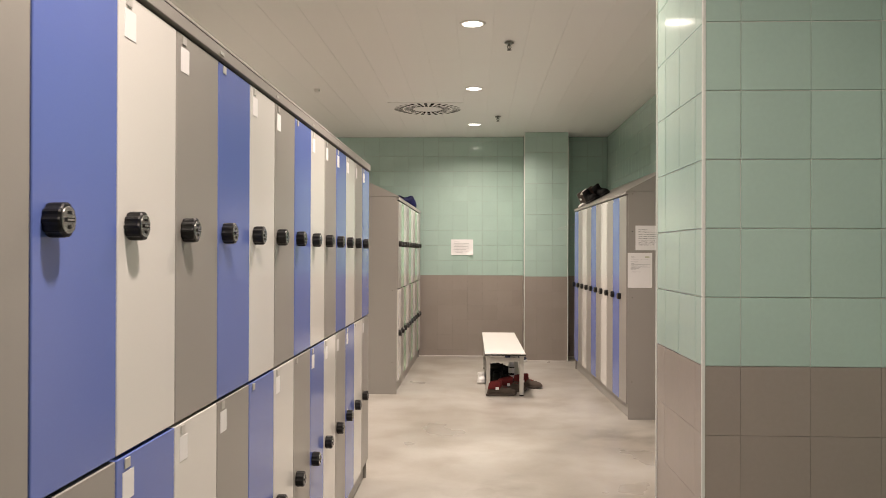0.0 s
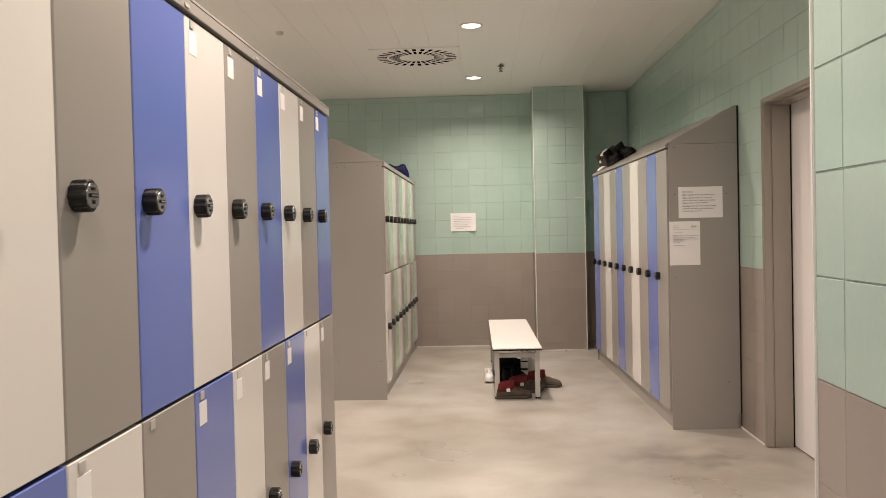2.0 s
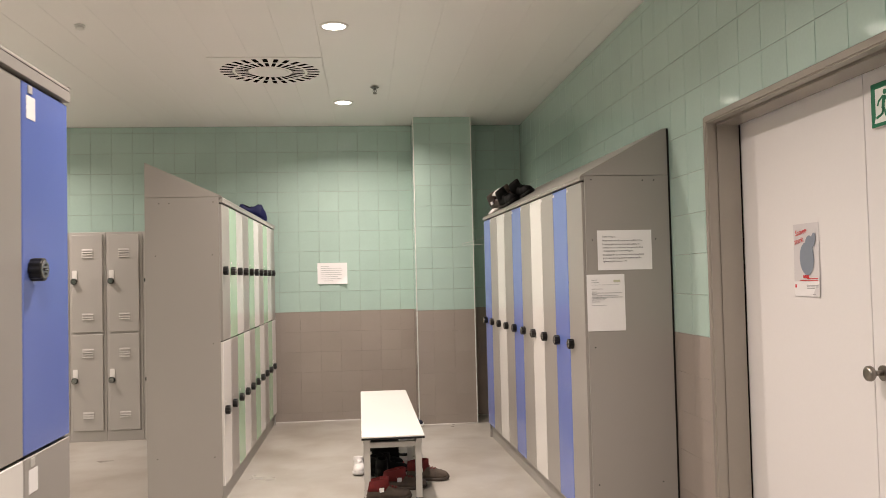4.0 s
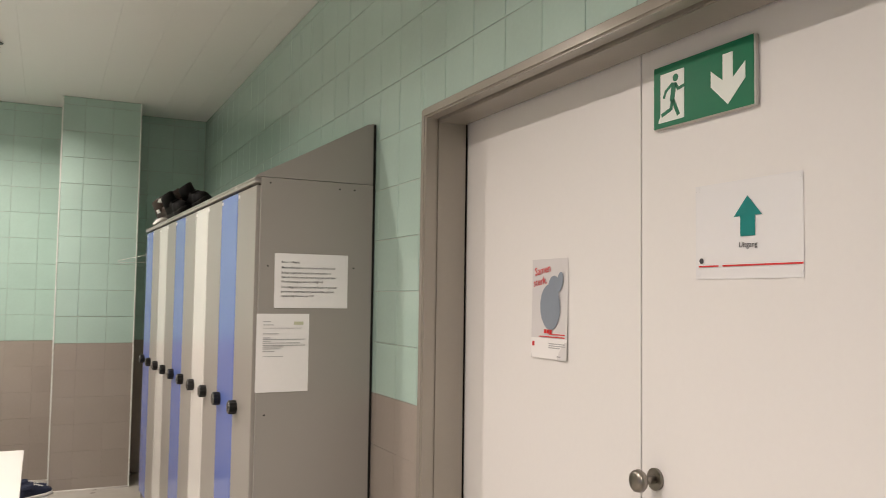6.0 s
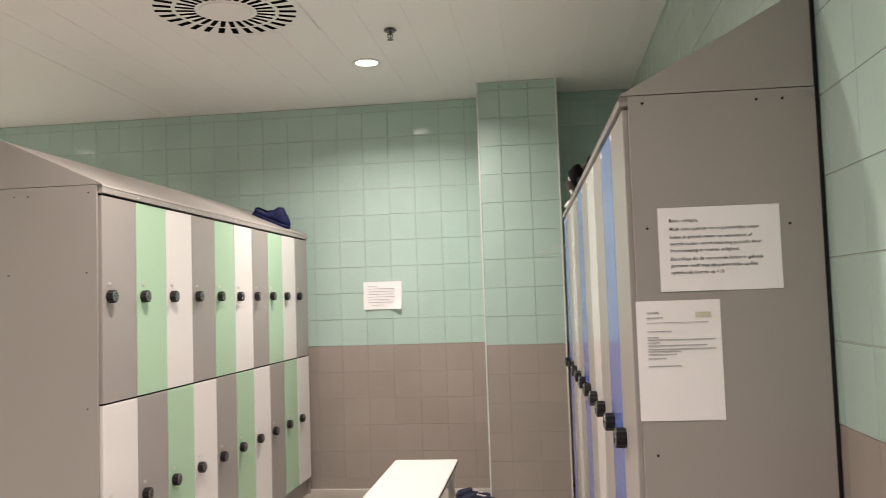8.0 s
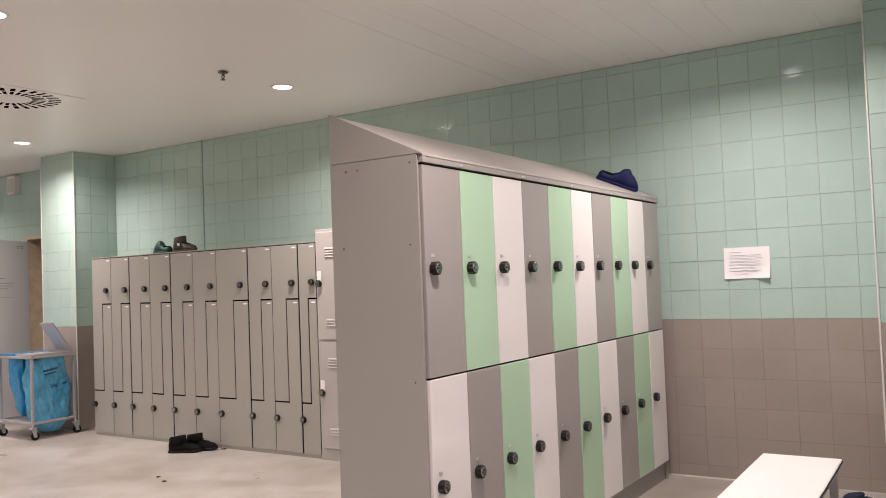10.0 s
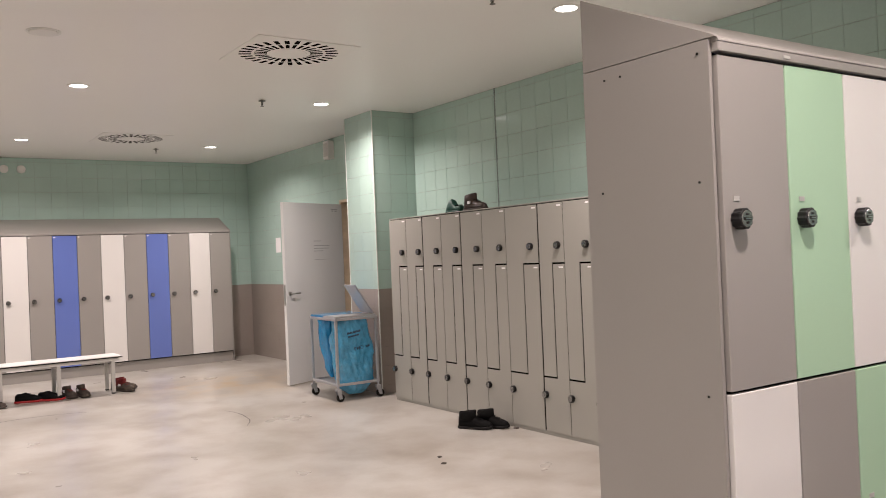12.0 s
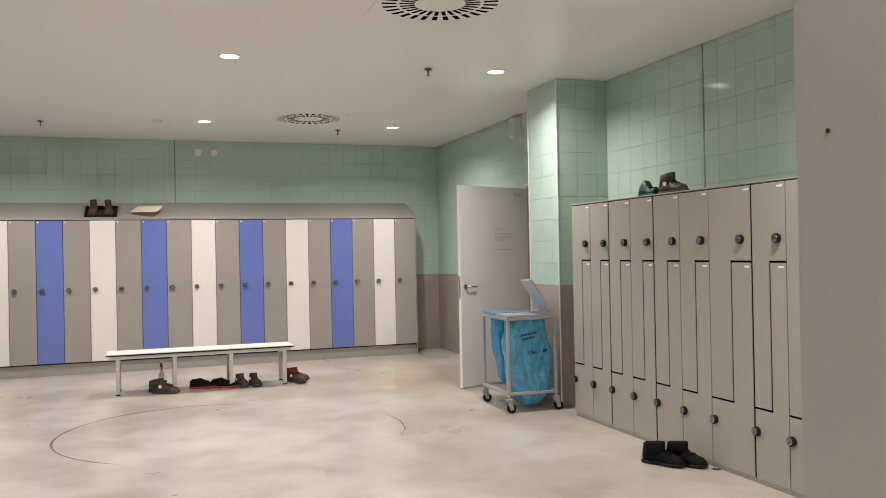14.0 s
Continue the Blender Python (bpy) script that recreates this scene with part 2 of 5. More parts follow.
while px < EAST:
    for ya, yb in zip(edges_y, edges_y[1:]):
        bx(bm, px + 0.0007, ya + 0.0007, CEIL, min(px + 0.2513, EAST), yb - 0.0007, CEIL + 0.008)
    px += 0.252
ceiling = structure("ceiling", bm, M_CEIL, "off-white metal panel ceiling with long narrow joints", "ceiling")

TILE_CACHE = {}


def tile_mesh(w, h, material):
    key = (round(w, 4), round(h, 4), material.name)
    if key not in TILE_CACHE:
        c, d = (0.0012 if material is M_GREEN else 0.0003), 0.003
        v = [(0, 0, -d), (w, 0, -d), (w, h, -d), (0, h, -d), (c, c, 0), (w - c, c, 0), (w - c, h - c, 0), (c, h - c, 0)]
        f = [(4, 5, 6, 7), (0, 1, 5, 4), (1, 2, 6, 5), (2, 3, 7, 6), (3, 0, 4, 7)]
        me = bpy.data.meshes.new("tile")
        me.from_pydata(v, [], f)
        me.materials.append(material)
        TILE_CACHE[key] = me
    return TILE_CACHE[key]


TILE_RNG = random.Random(5)


def tile_face(wall, corner, along, normal, length, phase=0.0, skip=(), single=(0, 99), rest=None, base=0.0, drop=0.0):
    """Tiles one face of a wall: corner at the floor, along and normal are unit vectors. Tiles whose run lies within single
    become parts of their own, the others go to the list rest."""
    along, normal, corner = Vector(along), Vector(normal), Vector(corner)
    cuts = sorted({0.0, length} | {phase + k * PITCH for k in range(-2, int(length / PITCH) + 3) if 0.012 < phase + k * PITCH < length - 0.012})
    rows = sorted({base, CEIL - 0.002} | {LINE - drop + k * PITCH for k in range(-6, 12) if base + 0.012 < LINE - drop + k * PITCH < CEIL - 0.015})
    for u0, u1 in zip(cuts, cuts[1:]):
        for z0, z1 in zip(rows, rows[1:]):
            pieces = [(u0, u1, z0, z1)]
            for a, b, c, d in skip:
                nxt = []
                for p in pieces:
                    if p[1] <= a or p[0] >= b or p[3] <= c or p[2] >= d:
                        nxt.append(p)
                        continue
                    if p[0] < a - 0.01:
                        nxt.append((p[0], a, p[2], p[3]))
                    if p[1] > b + 0.01:
                        nxt.append((b, p[1], p[2], p[3]))
                    lo, hi = max(p[0], a), min(p[1], b)
                    if p[3] > d + 0.01:
                        nxt.append((lo, hi, d, p[3]))
                    if p[2] < c - 0.01:
                        nxt.append((lo, hi, p[2], c))
                pieces = nxt
            for a, b, c, d in pieces:
                g = 0.0024 if c > LINE - drop - 0.01 else 0.0004
                gw = 0.6 * g
                w, h = b - a - gw, d - c - g
                if w < 0.01 or h < 0.01:
                    continue
                rot = Matrix(((along.x, 0, normal.x, 0), (along.y, 0, normal.y, 0), (along.z, 1, normal.z, 0), (0, 0, 0, 1)))
                tilt = Euler((radians(TILE_RNG.uniform(-0.22, 0.22)), radians(TILE_RNG.uniform(-0.22, 0.22)), 0)).to_matrix().to_4x4()
                m = Matrix.Translation(corner + along * (a + gw / 2) + Vector((0, 0, c + g / 2))) @ rot @ tilt
                me = tile_mesh(w, h, M_GREEN if c > LINE - drop - 0.01 else M_TAUPE)
                if single[0] <= a <= single[1] or rest is None:
                    part("tile", me, None, wall, m=m)
                else:
                    rest.append((me, m))


def tiling(wall, rest):
    """The far tiles of a wall, joined."""
    if not rest:
        return
    vs, fs, mi = [], [], []
    for me, m in rest:
        n = len(vs)
        vs += [m @ v.co for v in me.vertices]
        fs += [[n + i for i in p.vertices] for p in me.polygons]
        mi += [0 if me.materials[0] is M_GREEN else 1] * len(me.polygons)
    me = bpy.data.meshes.new("tiling")
    me.from_pydata(vs, [], fs)
    me.materials.append(M_GREEN), me.materials.append(M_TAUPE)
    me.polygons.foreach_set("material_index", mi)
    ob = new("tiling", me)
    ob.parent = wall
    tagged(ob, "glazed wall tiles, green over taupe", kind="stuff")


G = 0.0028  # grout lies this far behind the tiles
D0, D1, DTOP = 4.55, 6.610, 2.157       # double door: opening with its frame
W0, W1, WTOP = -8.70, -7.68, 2.18     # doorway beyond the pillar

STUB = (0.735, 2.430, 3.055)           # left face, front face, far end
PA = (0.690, 1.254, 10.815)            # pillar by the tall lockers
PB = (-7.53, -6.925, 10.745)           # pillar by the waste trolley

# walls
bm = box(WEST - 0.2, NORTH + G, 0, W0, NORTH + 0.2, CEIL)
bx(bm, W0, NORTH + G, WTOP, W1, NORTH + 0.2, CEIL)
bx(bm, W1, NORTH + G, 0, EAST + 0.3, NORTH + 0.2, CEIL)
wall_north = structure("wall_north", bm, M_GROUT, "tiled wall, glazed pale green above taupe dado")
bm = box(EAST + G, STUB[2], 0, EAST + 0.3, D0, CEIL)
bx(bm, EAST + G, D0, DTOP, EAST + 0.3, D1, CEIL)
bx(bm, EAST + G, D1, 0, EAST + 0.3, NORTH + G, CEIL)
wall_east = structure("wall_east", bm, M_GROUT, "tiled wall with a recessed double door, green above taupe")
wall_west = structure("wall_west", box(WEST - 0.2, 2.8, 0, WEST - G, NORTH + G, CEIL), M_GROUT, "tiled wall above a long row of lockers, pale green")
wall_south = structure("wall_south", box(WEST - 0.2, 2.8, 0, -1.22, 3.0, CEIL), M_WALL, "plain green wall closing the changing room")
wall_back = structure("wall_back", box(-1.42, SOUTH - 0.2, 0, -1.22, 2.8, CEIL), M_WALL, "plain green wall behind the lockers")
wall_end = structure("wall_end", box(-1.22, SOUTH - 0.2, 0, EAST + 0.3, SOUTH, CEIL), M_WALL, "plain green wall at the passage end")
wall_side = structure("wall_side", box(EAST + G, SOUTH, 0, EAST + 0.3, STUB[2], CEIL), M_WALL, "plain green wall beside the passage")
wall_stub = structure("wall_stub", box(STUB[0] + G, STUB[1] + G, 0, EAST + G, STUB[2] - G, CEIL), M_LITGROUT, "thick tiled wall stub with white corner trims")
pillar_1 = structure("pillar_1", box(PA[0] + G, PA[2] + G, 0, PA[1] - G, NORTH + G, CEIL), M_GROUT, "square tiled pillar with pale corner trims, green above taupe", "pillar")
pillar_2 = structure("pillar_2", box(PB[0] + G, PB[2] + G, 0, PB[1] - G, NORTH + G, CEIL), M_GROUT, "square tiled pillar beside the grey lockers, green above taupe", "pillar")

# room beyond the open door
bm = box(-9.4, NORTH + 2.0, 0, -6.6, NORTH + 2.2, CEIL)
bx(bm, -9.6, NORTH + 0.2, 0, -9.4, NORTH + 2.2, CEIL)
bx(bm, -6.6, NORTH + 0.2, 0, -6.4, NORTH + 2.2, CEIL)
wall_closet = structure("wall_closet", bm, M_WALL, "plain walls of the room behind the open door")


# ---------------------------------------------------------------- lockers
MESHES = {}


def shared(key, make, mats):
    if key not in MESHES:
        MESHES[key] = mesh(key[0], make(), mats)
    return MESHES[key]


def lock_bm():
    """A round knurled lock standing off a door, its face towards -y."""
    bm = bmesh.new()
    n, rings = 40, []
    for d, s in ((0.0, 0.93), (-0.004, 1.0), (-0.027, 1.0), (-0.030, 0.93)):
        ring = []
        for i in range(n):
            r = 0.0285 * s * (1.0 if i % 4 < 2 else 0.93)
            a = 2 * math.pi * i / n
            ring.append((r * math.cos(a), d, r * math.sin(a)))
        rings.append(ring)
    loft(bm, rings, mi=0)
    for f in bm.faces:
        f.smooth = False
    cyl(bm, (0, -0.029, 0), (0, -0.0325, 0), 0.0225, 24, 0.0215, mi=1)
    bx(bm, -0.013, -0.035, -0.0035, 0.013, -0.032, 0.0035, mi=0)
    bx(bm, -0.011, -0.0356, -0.0012, 0.011, -0.0348, 0.0016, mi=2)
    bx(bm, -0.005, -0.034, 0.009, 0.005, -0.032, 0.014, mi=0)
    cyl(bm, (0, -0.032, -0.011), (0, -0.0345, -0.011), 0.0035, 10, mi=0)
    return bm


LOCK = mesh("lock", lock_bm(), [M_BLACK, M_LOCKFACE, M_CHROME])


tag_rng = random.Random(12)


def slab(w, h):
    return lambda: box(0, -0.019, 0, w, 0, h, bevel=0.0018)


def door_part(parent, x0, z0, w, h, code, lock=None, tag=None):
    g = 0.003
    d = part("door", shared(("door", round(w, 3), round(h, 3), code), slab(w - 2 * g, h - 2.6 * g), PALETTE[code]), None, parent,
             NAMES[code] + " locker door", pose(x0 + g, 0, z0 + g))
    if lock:
        part("lock", LOCK, None, d, "round black lock with chrome face", pose(lock[0] - g, -0.019, lock[1] - z0 - g))
    if tag == "card":      # number plate and label at the upper corner
        part("number_plate", shared(("number_plate",), lambda: box(0, -0.003, 0, 0.024, 0, 0.020, bevel=0.001), M_ALU), None, d, "", pose(0.032, -0.019, h - 0.032))
        part("label_card", shared(("label_card",), lambda: box(0, -0.0012, 0, 0.052, 0, 0.056), M_PAPER), None, d, "worn white label", pose(0.024, -0.019, h - 0.094)) if tag_rng.random() < 0.72 else None
    elif tag == "plate":
        part("number_plate", shared(("plate",), lambda: box(0, -0.002, 0, 0.024, 0, 0.013), M_ALU), None, d, "", pose(lock[0] - 0.015, -0.019, lock[1] - z0 + 0.045))
    elif tag == "top":
        part("number_plate", shared(("topplate",), lambda: box(0, -0.002, 0, 0.022, 0, 0.014), M_PAPER), None, d, "", pose(0.012, -0.019, h - 0.035))
    return d


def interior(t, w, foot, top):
    # near-black sheet behind the doors puts the gaps' shade into colour
    part("interior", shared(("interior", w, foot, top), lambda: box(0.0015, 0.012, foot - 0.010, w - 0.0015, 0.0295, top + 0.010), M_SHADE), None, t, "near-black sheet painted as shade behind the door gaps")


def two_tier(group, m, w, top, split, foot, depth, up, low, zu, zl, tag_up, tag_low, body=M_GREY):
    t = thing("locker", "two-tier steel locker, %s door above %s door" % (NAMES[up], NAMES[low]), "locker", group, m)
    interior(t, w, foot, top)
    part("body", shared(("body", w, top, depth), lambda: box(0.0005, 0.030, foot - 0.012, w - 0.0005, depth, top + 0.012), body), None, t)
    door_part(t, 0, split, w, top - split, up, (0.055, zu), tag_up)
    door_part(t, 0, foot, w, split - foot, low, (0.055, zl), tag_low)
    return t


def tall(group, m, w, top, foot, depth, code, zl):
    t = thing("locker", "tall steel locker with one %s door" % NAMES[code], "locker", group, m)
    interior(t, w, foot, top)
    part("body", shared(("body", w, top, depth, 1), lambda: box(0.0005, 0.030, foot - 0.012, w - 0.0005, depth, top + 0.012), M_GREY), None, t)
    door_part(t, 0, foot, w, top - foot, code, (0.06, zl), "top")
    return t


def row_shell(what, m, n, w, top, foot, depth, rise, lip=0.03, ends=(True, True), body=M_GREY, notch=0.0, back=0.0, inset=(0.028, 0.084), strip=False):
    """Plinth, top hood and end panels of a row of n lockers."""
    L = n * w
    p = thing("locker_plinth", "grey painted plinth under the " + what, "plinth", m=m)
    part("plinth", box(0, 0.012, 0, L, depth, foot - 0.014, bevel=0.002), body, p)
    hood = thing("locker_hood", ("sloping" if rise else "flat") + " grey steel top over the " + what, "locker top", m=m)
    bm = bmesh.new()
    z0 = top + lip
    end = depth - 2 * back
    prism(bm, [(-0.028, z0 - 0.009), (-0.028, z0 - 0.005), (-0.022, z0 + 0.002), (end, z0 + 0.002 + rise), (end, top + 0.0135), (0.0045, top + 0.0135), (0.0045, z0 - 0.009)], "x", -0.002, L + 0.002)
    part("hood", bm, body, hood)
    part("fascia", box(-0.002, -0.0268, top + 0.0035, L + 0.002, 0.0035, z0 - 0.0098, bevel=0.0012), body, hood)
    for k in range(0, n - 1, 2):
        part("seam_clip", box(0, -0.0295, top + 0.010, 0.03, -0.0270, top + 0.018), M_ALU, hood, "", pose((k + 1) * w - 0.015, 0, 0))
    for i, on in enumerate(ends):
        if not on:
            continue
        e = thing("locker_end_panel", "grey steel end panel of the " + what, "panel", m=m)
        x0, x1 = (-0.0145, -0.0025) if i == 0 else (L + 0.0025, L + 0.0145)
        part("panel", prism(bmesh.new(), [(-0.005, 0), (-0.005, z0 - 0.001), (depth + 0.004 - back, z0 - 0.001), (depth + 0.004 - back, 0.105), (depth + 0.004 - notch, 0.104), (depth + 0.004 - notch, 0)], "x", x0, x1), body, e)
        bm = bmesh.new()
        prism(bm, [(-0.026, z0 + 0.0015), (-0.023, z0 + 0.006), (depth + 0.003 - back, z0 + 0.008 + rise * (1 - back / depth)), (depth + 0.003 - back, z0 + 0.0015)], "x", x0, x1)
        part("gable", bm, body, e)
        if strip:
            zb = z0 + 0.008 + rise * (1 - back / depth)
            # black strip paints the shaded gap between end panel and wall
            part("edge_strip", box(x0 + 0.001, depth + 0.0045 - back, 0.108, x1 - 0.001, depth + 0.004, zb - 0.004), M_BLACK, e, "black strip painted as the shaded gap along the back edge")
        xo = x0 if i == 0 else x1
        for sy, sz in ((0.030, top + 0.005), (depth - 0.148, top), (depth - 0.085, top), (inset[0], 1.598), (depth - inset[1], 1.598), (inset[0], 1.034), (inset[0], 0.32), (depth - inset[1], 0.32)):
            b = cyl(bmesh.new(), (xo - 0.002, sy, sz), (xo + 0.002, sy, sz), 0.0034, 10)
            part("screw", b, M_BLACK, e)


# long two-tier row beside the passage
ROW1_END, ROW1_W, ROW1_N = 5.130, 0.3026, 21


def row1(i):
    return pose(-0.625, ROW1_END - (ROW1_N - i) * ROW1_W, 0, 0, 0, 90)


for i in range(ROW1_N):
    k = i - (ROW1_N - 13)
    two_tier("blue and cream locker row", row1(i), ROW1_W, 1.918, 1.025, 0.12, 0.50, "bcg"[k % 3], "gbc"[k % 3], 1.464, 0.56, "card", "card")
row_shell("blue and cream lockers", row1(0), ROW1_N, ROW1_W, 1.918, 0.12, 0.50, 0.0, 0.042)

# two-tier row with green doors
GW = 0.2935
green_row = pose(-0.731, 8.200, 0, 0, 0, 89.65)
for i in range(10):
    two_tier("green and white locker row", green_row @ pose(i * GW, 0, 0), GW, 1.93, 1.047, 0.13, 0.452, "gnc"[i % 3], "cgn"[i % 3], 1.497, 0.605, "plate", "plate")
row_shell("green and white lockers", green_row, 10, GW, 1.93, 0.13, 0.452, 0.217, 0.038, inset=(0.040, 0.060))

# tall lockers along the east wall, standing slightly askew
EW, EX, EY, ER = 0.302, 1.276, 10.096, -88.4
east_row = pose(EX, EY, 0, 0, 0, ER)
for i in range(10):
    tall("tall blue striped lockers", east_row @ pose(i * EW, 0, 0), EW, 1.912, 0.125, 0.430, "bgcgbgcgbg"[i], 1.036)
row_shell("tall blue striped lockers", east_row, 10, EW, 1.912, 0.125, 0.459, 0.252, 0.026, notch=0.026, back=0.010, strip=True)

# tall lockers along the west wall
WW = 0.302
for i in range(24):
    tall("tall lockers along the far wall", pose(-11.32, 10.755 - (i + 1) * WW, 0, 0, 0, 90), WW, 1.905, 0.15, 0.47, "gcgb"[i % 4], 1.045)
row_shell("tall far-wall lockers", pose(-11.32, 10.755 - 24 * WW, 0, 0, 0, 90), 24, WW, 1.905, 0.15, 0.47, 0.215, 0.025)


def interlocking(x0, w, unit):
    """A steel locker whose two L-shaped doors interlock."""
    h, foot, y0 = 1.807, 0.03, 10.692
    t = thing("interlocking_locker", "warm grey steel locker with two interlocking L-shaped doors", "locker", "grey interlocking lockers", pose(x0, y0, 0))
    part("body", box(0.001, 0.03, 0, w - 0.001, 0.5, h), M_ZGREY, t)
    # sheet painted near black, as the shade between the L-shaped doors
    part("interior", box(0.0005, -0.002, 0.030, w - 0.0005, 0.0295, h - 0.002), M_SHADE, t, "near-black sheet painted as shade behind the door gaps")
    part("top", box(0.0005, -0.014, h + 0.0005, w - 0.0005, 0.5, h + 0.010, bevel=0.002), M_ZGREY, t)
    part("plinth", box(0.001, -0.006, 0, w - 0.001, 0.0295, 0.027), M_ZGREY, t)
    s, a, b, g = w * 0.53, 1.336, 0.455, 0.0068
    wl, wr = (0.0080 if unit in (2, 4, 7, 9) else 0.0035), (0.0080 if unit + 1 in (2, 4, 7, 9) else 0.0035)
    up = [(wl, h - g), (w - wr, h - g), (w - wr, a + g), (s - 0.0060, a + g), (s - 0.0060, b + g), (wl, b + g)]
    lo = [(s + 0.0060, a - g), (w - wr, a - g), (w - wr, foot), (wl, foot), (wl, b - g), (s + 0.0060, b - g)]
    for pts, lx, lz in ((up, w * 0.78, 1.474), (lo, w * 0.09, 0.316)):
        d = part("door", prism(bmesh.new(), pts, "y", -0.016, -0.0125), M_ZGREY, t)
        part("lock", LOCK, None, d, "round steel and black lock", pose(lx, -0.014, lz))
        zt = max(p[1] for p in pts)
        part("number_plate", box(0, -0.0175, 0, 0.045, -0.016, 0.012), M_PAPER, d, "", pose(w - 0.065, 0, zt - 0.03))
    return t


xs = [-6.540, -6.228, -5.935, -5.622, -5.316, -5.002, -4.685, -4.280, -3.990, -3.680, -3.480]
for a, b in zip(xs, xs[1:]):
    interlocking(a, b - a, xs.index(a))


def louvred(x0, w):
    """A narrow two-tier steel locker with pressed louvres and padlocks."""
    y0, h = 10.665, 1.91
    t = thing("louvred_locker", "pale grey two-tier steel locker with louvres and padlocks", "locker", "louvred lockers", pose(x0, y0, 0))
    bm = box(0.001, 0.002, 0, w - 0.001, 0.5, h, bevel=0.003)
    part("body", bm, M_LGREY, t)
    for z0, z1 in ((0.10, 0.975), (0.995, 1.885)):
        d = part("door", box(0.028, -0.016, z0, w - 0.028, 0.001, z1, bevel=0.003), M_LGREY, t)
        for zc in (z1 - 0.14, z0 + 0.16):
            for k in range(4 if zc > (z0 + z1) / 2 else 3):
                bm = bmesh.new()
                zz = zc - k * 0.022
                prism(bm, [(-0.016, zz), (-0.024, zz - 0.004), (-0.016, zz + 0.011)], "x", w * 0.36, w * 0.66)
                part("louvre", bm, M_LGREY, d)
        part("hasp", box(0.031, -0.022, (z0 + z1) / 2 + 0.03, 0.075, -0.016, (z0 + z1) / 2 + 0.12, bevel=0.002), M_WHITE, d, "pale hasp plate")
        part("padlock", LOCK, None, d, "round padlock", pose(0.050, -0.014, (z0 + z1) / 2 + 0.02))
    return t


for i in range(6):
    louvred(-3.470 + i * 0.325, 0.325)


# ---------------------------------------------------------------- doors
fr = tagged(new("door_1"), "white double door in a taupe steel frame", "door", kind="structure")
F, LEAF, SPLIT = 0.030, 1.995, 5.613
# jambs and head: a proud face, a deep reveal with one step, and a near-black liner painting the gap's shade before the
# leaves
bm = bmesh.new()
for a, b in ((D1 - 0.036, D1), (D0, D0 + 0.036)):
    bx(bm, EAST - 0.010, a, 0, EAST + 0.044, b, DTOP, bevel=0.007, seg=3)
bx(bm, EAST - 0.0095, D0, DTOP - 0.036, EAST + 0.0435, D1, DTOP + 0.0005, bevel=0.007, seg=3)
part("frame", bm, M_FRAME, fr, "taupe painted steel frame")
bm = bmesh.new()
bx(bm, EAST + 0.0445, D1 - 0.030, 0, EAST + 0.158, D1, DTOP, bevel=0.003, seg=2)
bx(bm, EAST + 0.0445, D0, 0, EAST + 0.158, D0 + 0.040, DTOP, bevel=0.003, seg=2)
bx(bm, EAST + 0.0445, D0, DTOP - 0.045, EAST + 0.1575, D1, DTOP + 0.0005, bevel=0.003, seg=2)
part("rebate", bm, M_FRAME, fr)
bm = bmesh.new()
bx(bm, EAST + 0.1585, D1 - F + 0.01, 0, LEAF - 0.001, D1, DTOP)
bx(bm, EAST + 0.1585, D0, 0, LEAF - 0.001, D0 + F, DTOP)
bx(bm, EAST + 0.1585, D0, DTOP - F - 0.009, LEAF - 0.0015, D1, DTOP)
part("seal", bm, M_SHADE, fr, "near-black liner painted as shade in the gap before the leaves")
# near-black sheet behind the leaves, painted for the shade in their slits
part("shadow_gap", box(LEAF + 0.045, D0, 0, LEAF + 0.055, D1, DTOP), M_SHADE, fr)
part("door_leaf", box(LEAF, SPLIT + 0.002, 0.008, LEAF + 0.042, D1 - 0.004, DTOP - 0.02, bevel=0.002), M_DOOR, fr)
part("door_leaf", box(LEAF, D0 + 0.004, 0.008, LEAF + 0.042, SPLIT - 0.002, DTOP - 0.02, bevel=0.002), M_DOOR, fr)
bm = cyl(bmesh.new(), (LEAF, 5.555, 1.05), (LEAF - 0.008, 5.555, 1.05), 0.027, 24)
cyl(bm, (LEAF - 0.006, 5.555, 1.05), (LEAF - 0.045, 5.555, 1.05), 0.010, 16)
rings = [[(LEAF - 0.04 - d, 5.555 + r * math.cos(a), 1.05 + r * math.sin(a)) for a in [2 * math.pi * i / 24 for i in range(24)]] for d, r in ((0, 0.012), (0.004, 0.023), (0.012, 0.028), (0.024, 0.026), (0.029, 0.018))]
loft(bm, rings)
part("door_knob", bm, mat("dark_satin_steel", (0.30, 0.275, 0.245), 0.30, metal=1, var=0.05), fr, "brushed steel door knob")

d2 = tagged(new("door_2"), "pale grey door standing open into the room", "door", kind="structure")
bm = bmesh.new()
for a, b in ((W0, W0 + 0.035), (W1 - 0.035, W1)):
    bx(bm, a, NORTH - 0.018, 0, b, NORTH + 0.205, WTOP, bevel=0.003)
bx(bm, W0, NORTH - 0.0175, WTOP - 0.035, W1, NORTH + 0.2045, WTOP + 0.0005, bevel=0.003)
part("frame", bm, M_WOOD, d2, "light wooden door frame")
hx, hy = W0 + 0.05, NORTH - 0.03
fx, fy = -8.25, 10.27
leaf_turn = math.degrees(math.atan2(fy - hy, fx - hx))
wd = math.hypot(fx - hx, fy - hy)
leaf = part("door_leaf", box(0, -0.02, 0.01, wd, 0.02, 2.12, bevel=0.002), M_WDOOR, d2, "pale grey laminate door leaf", pose(hx, hy, 0, 0, 0, leaf_turn))
bm = bmesh.new()
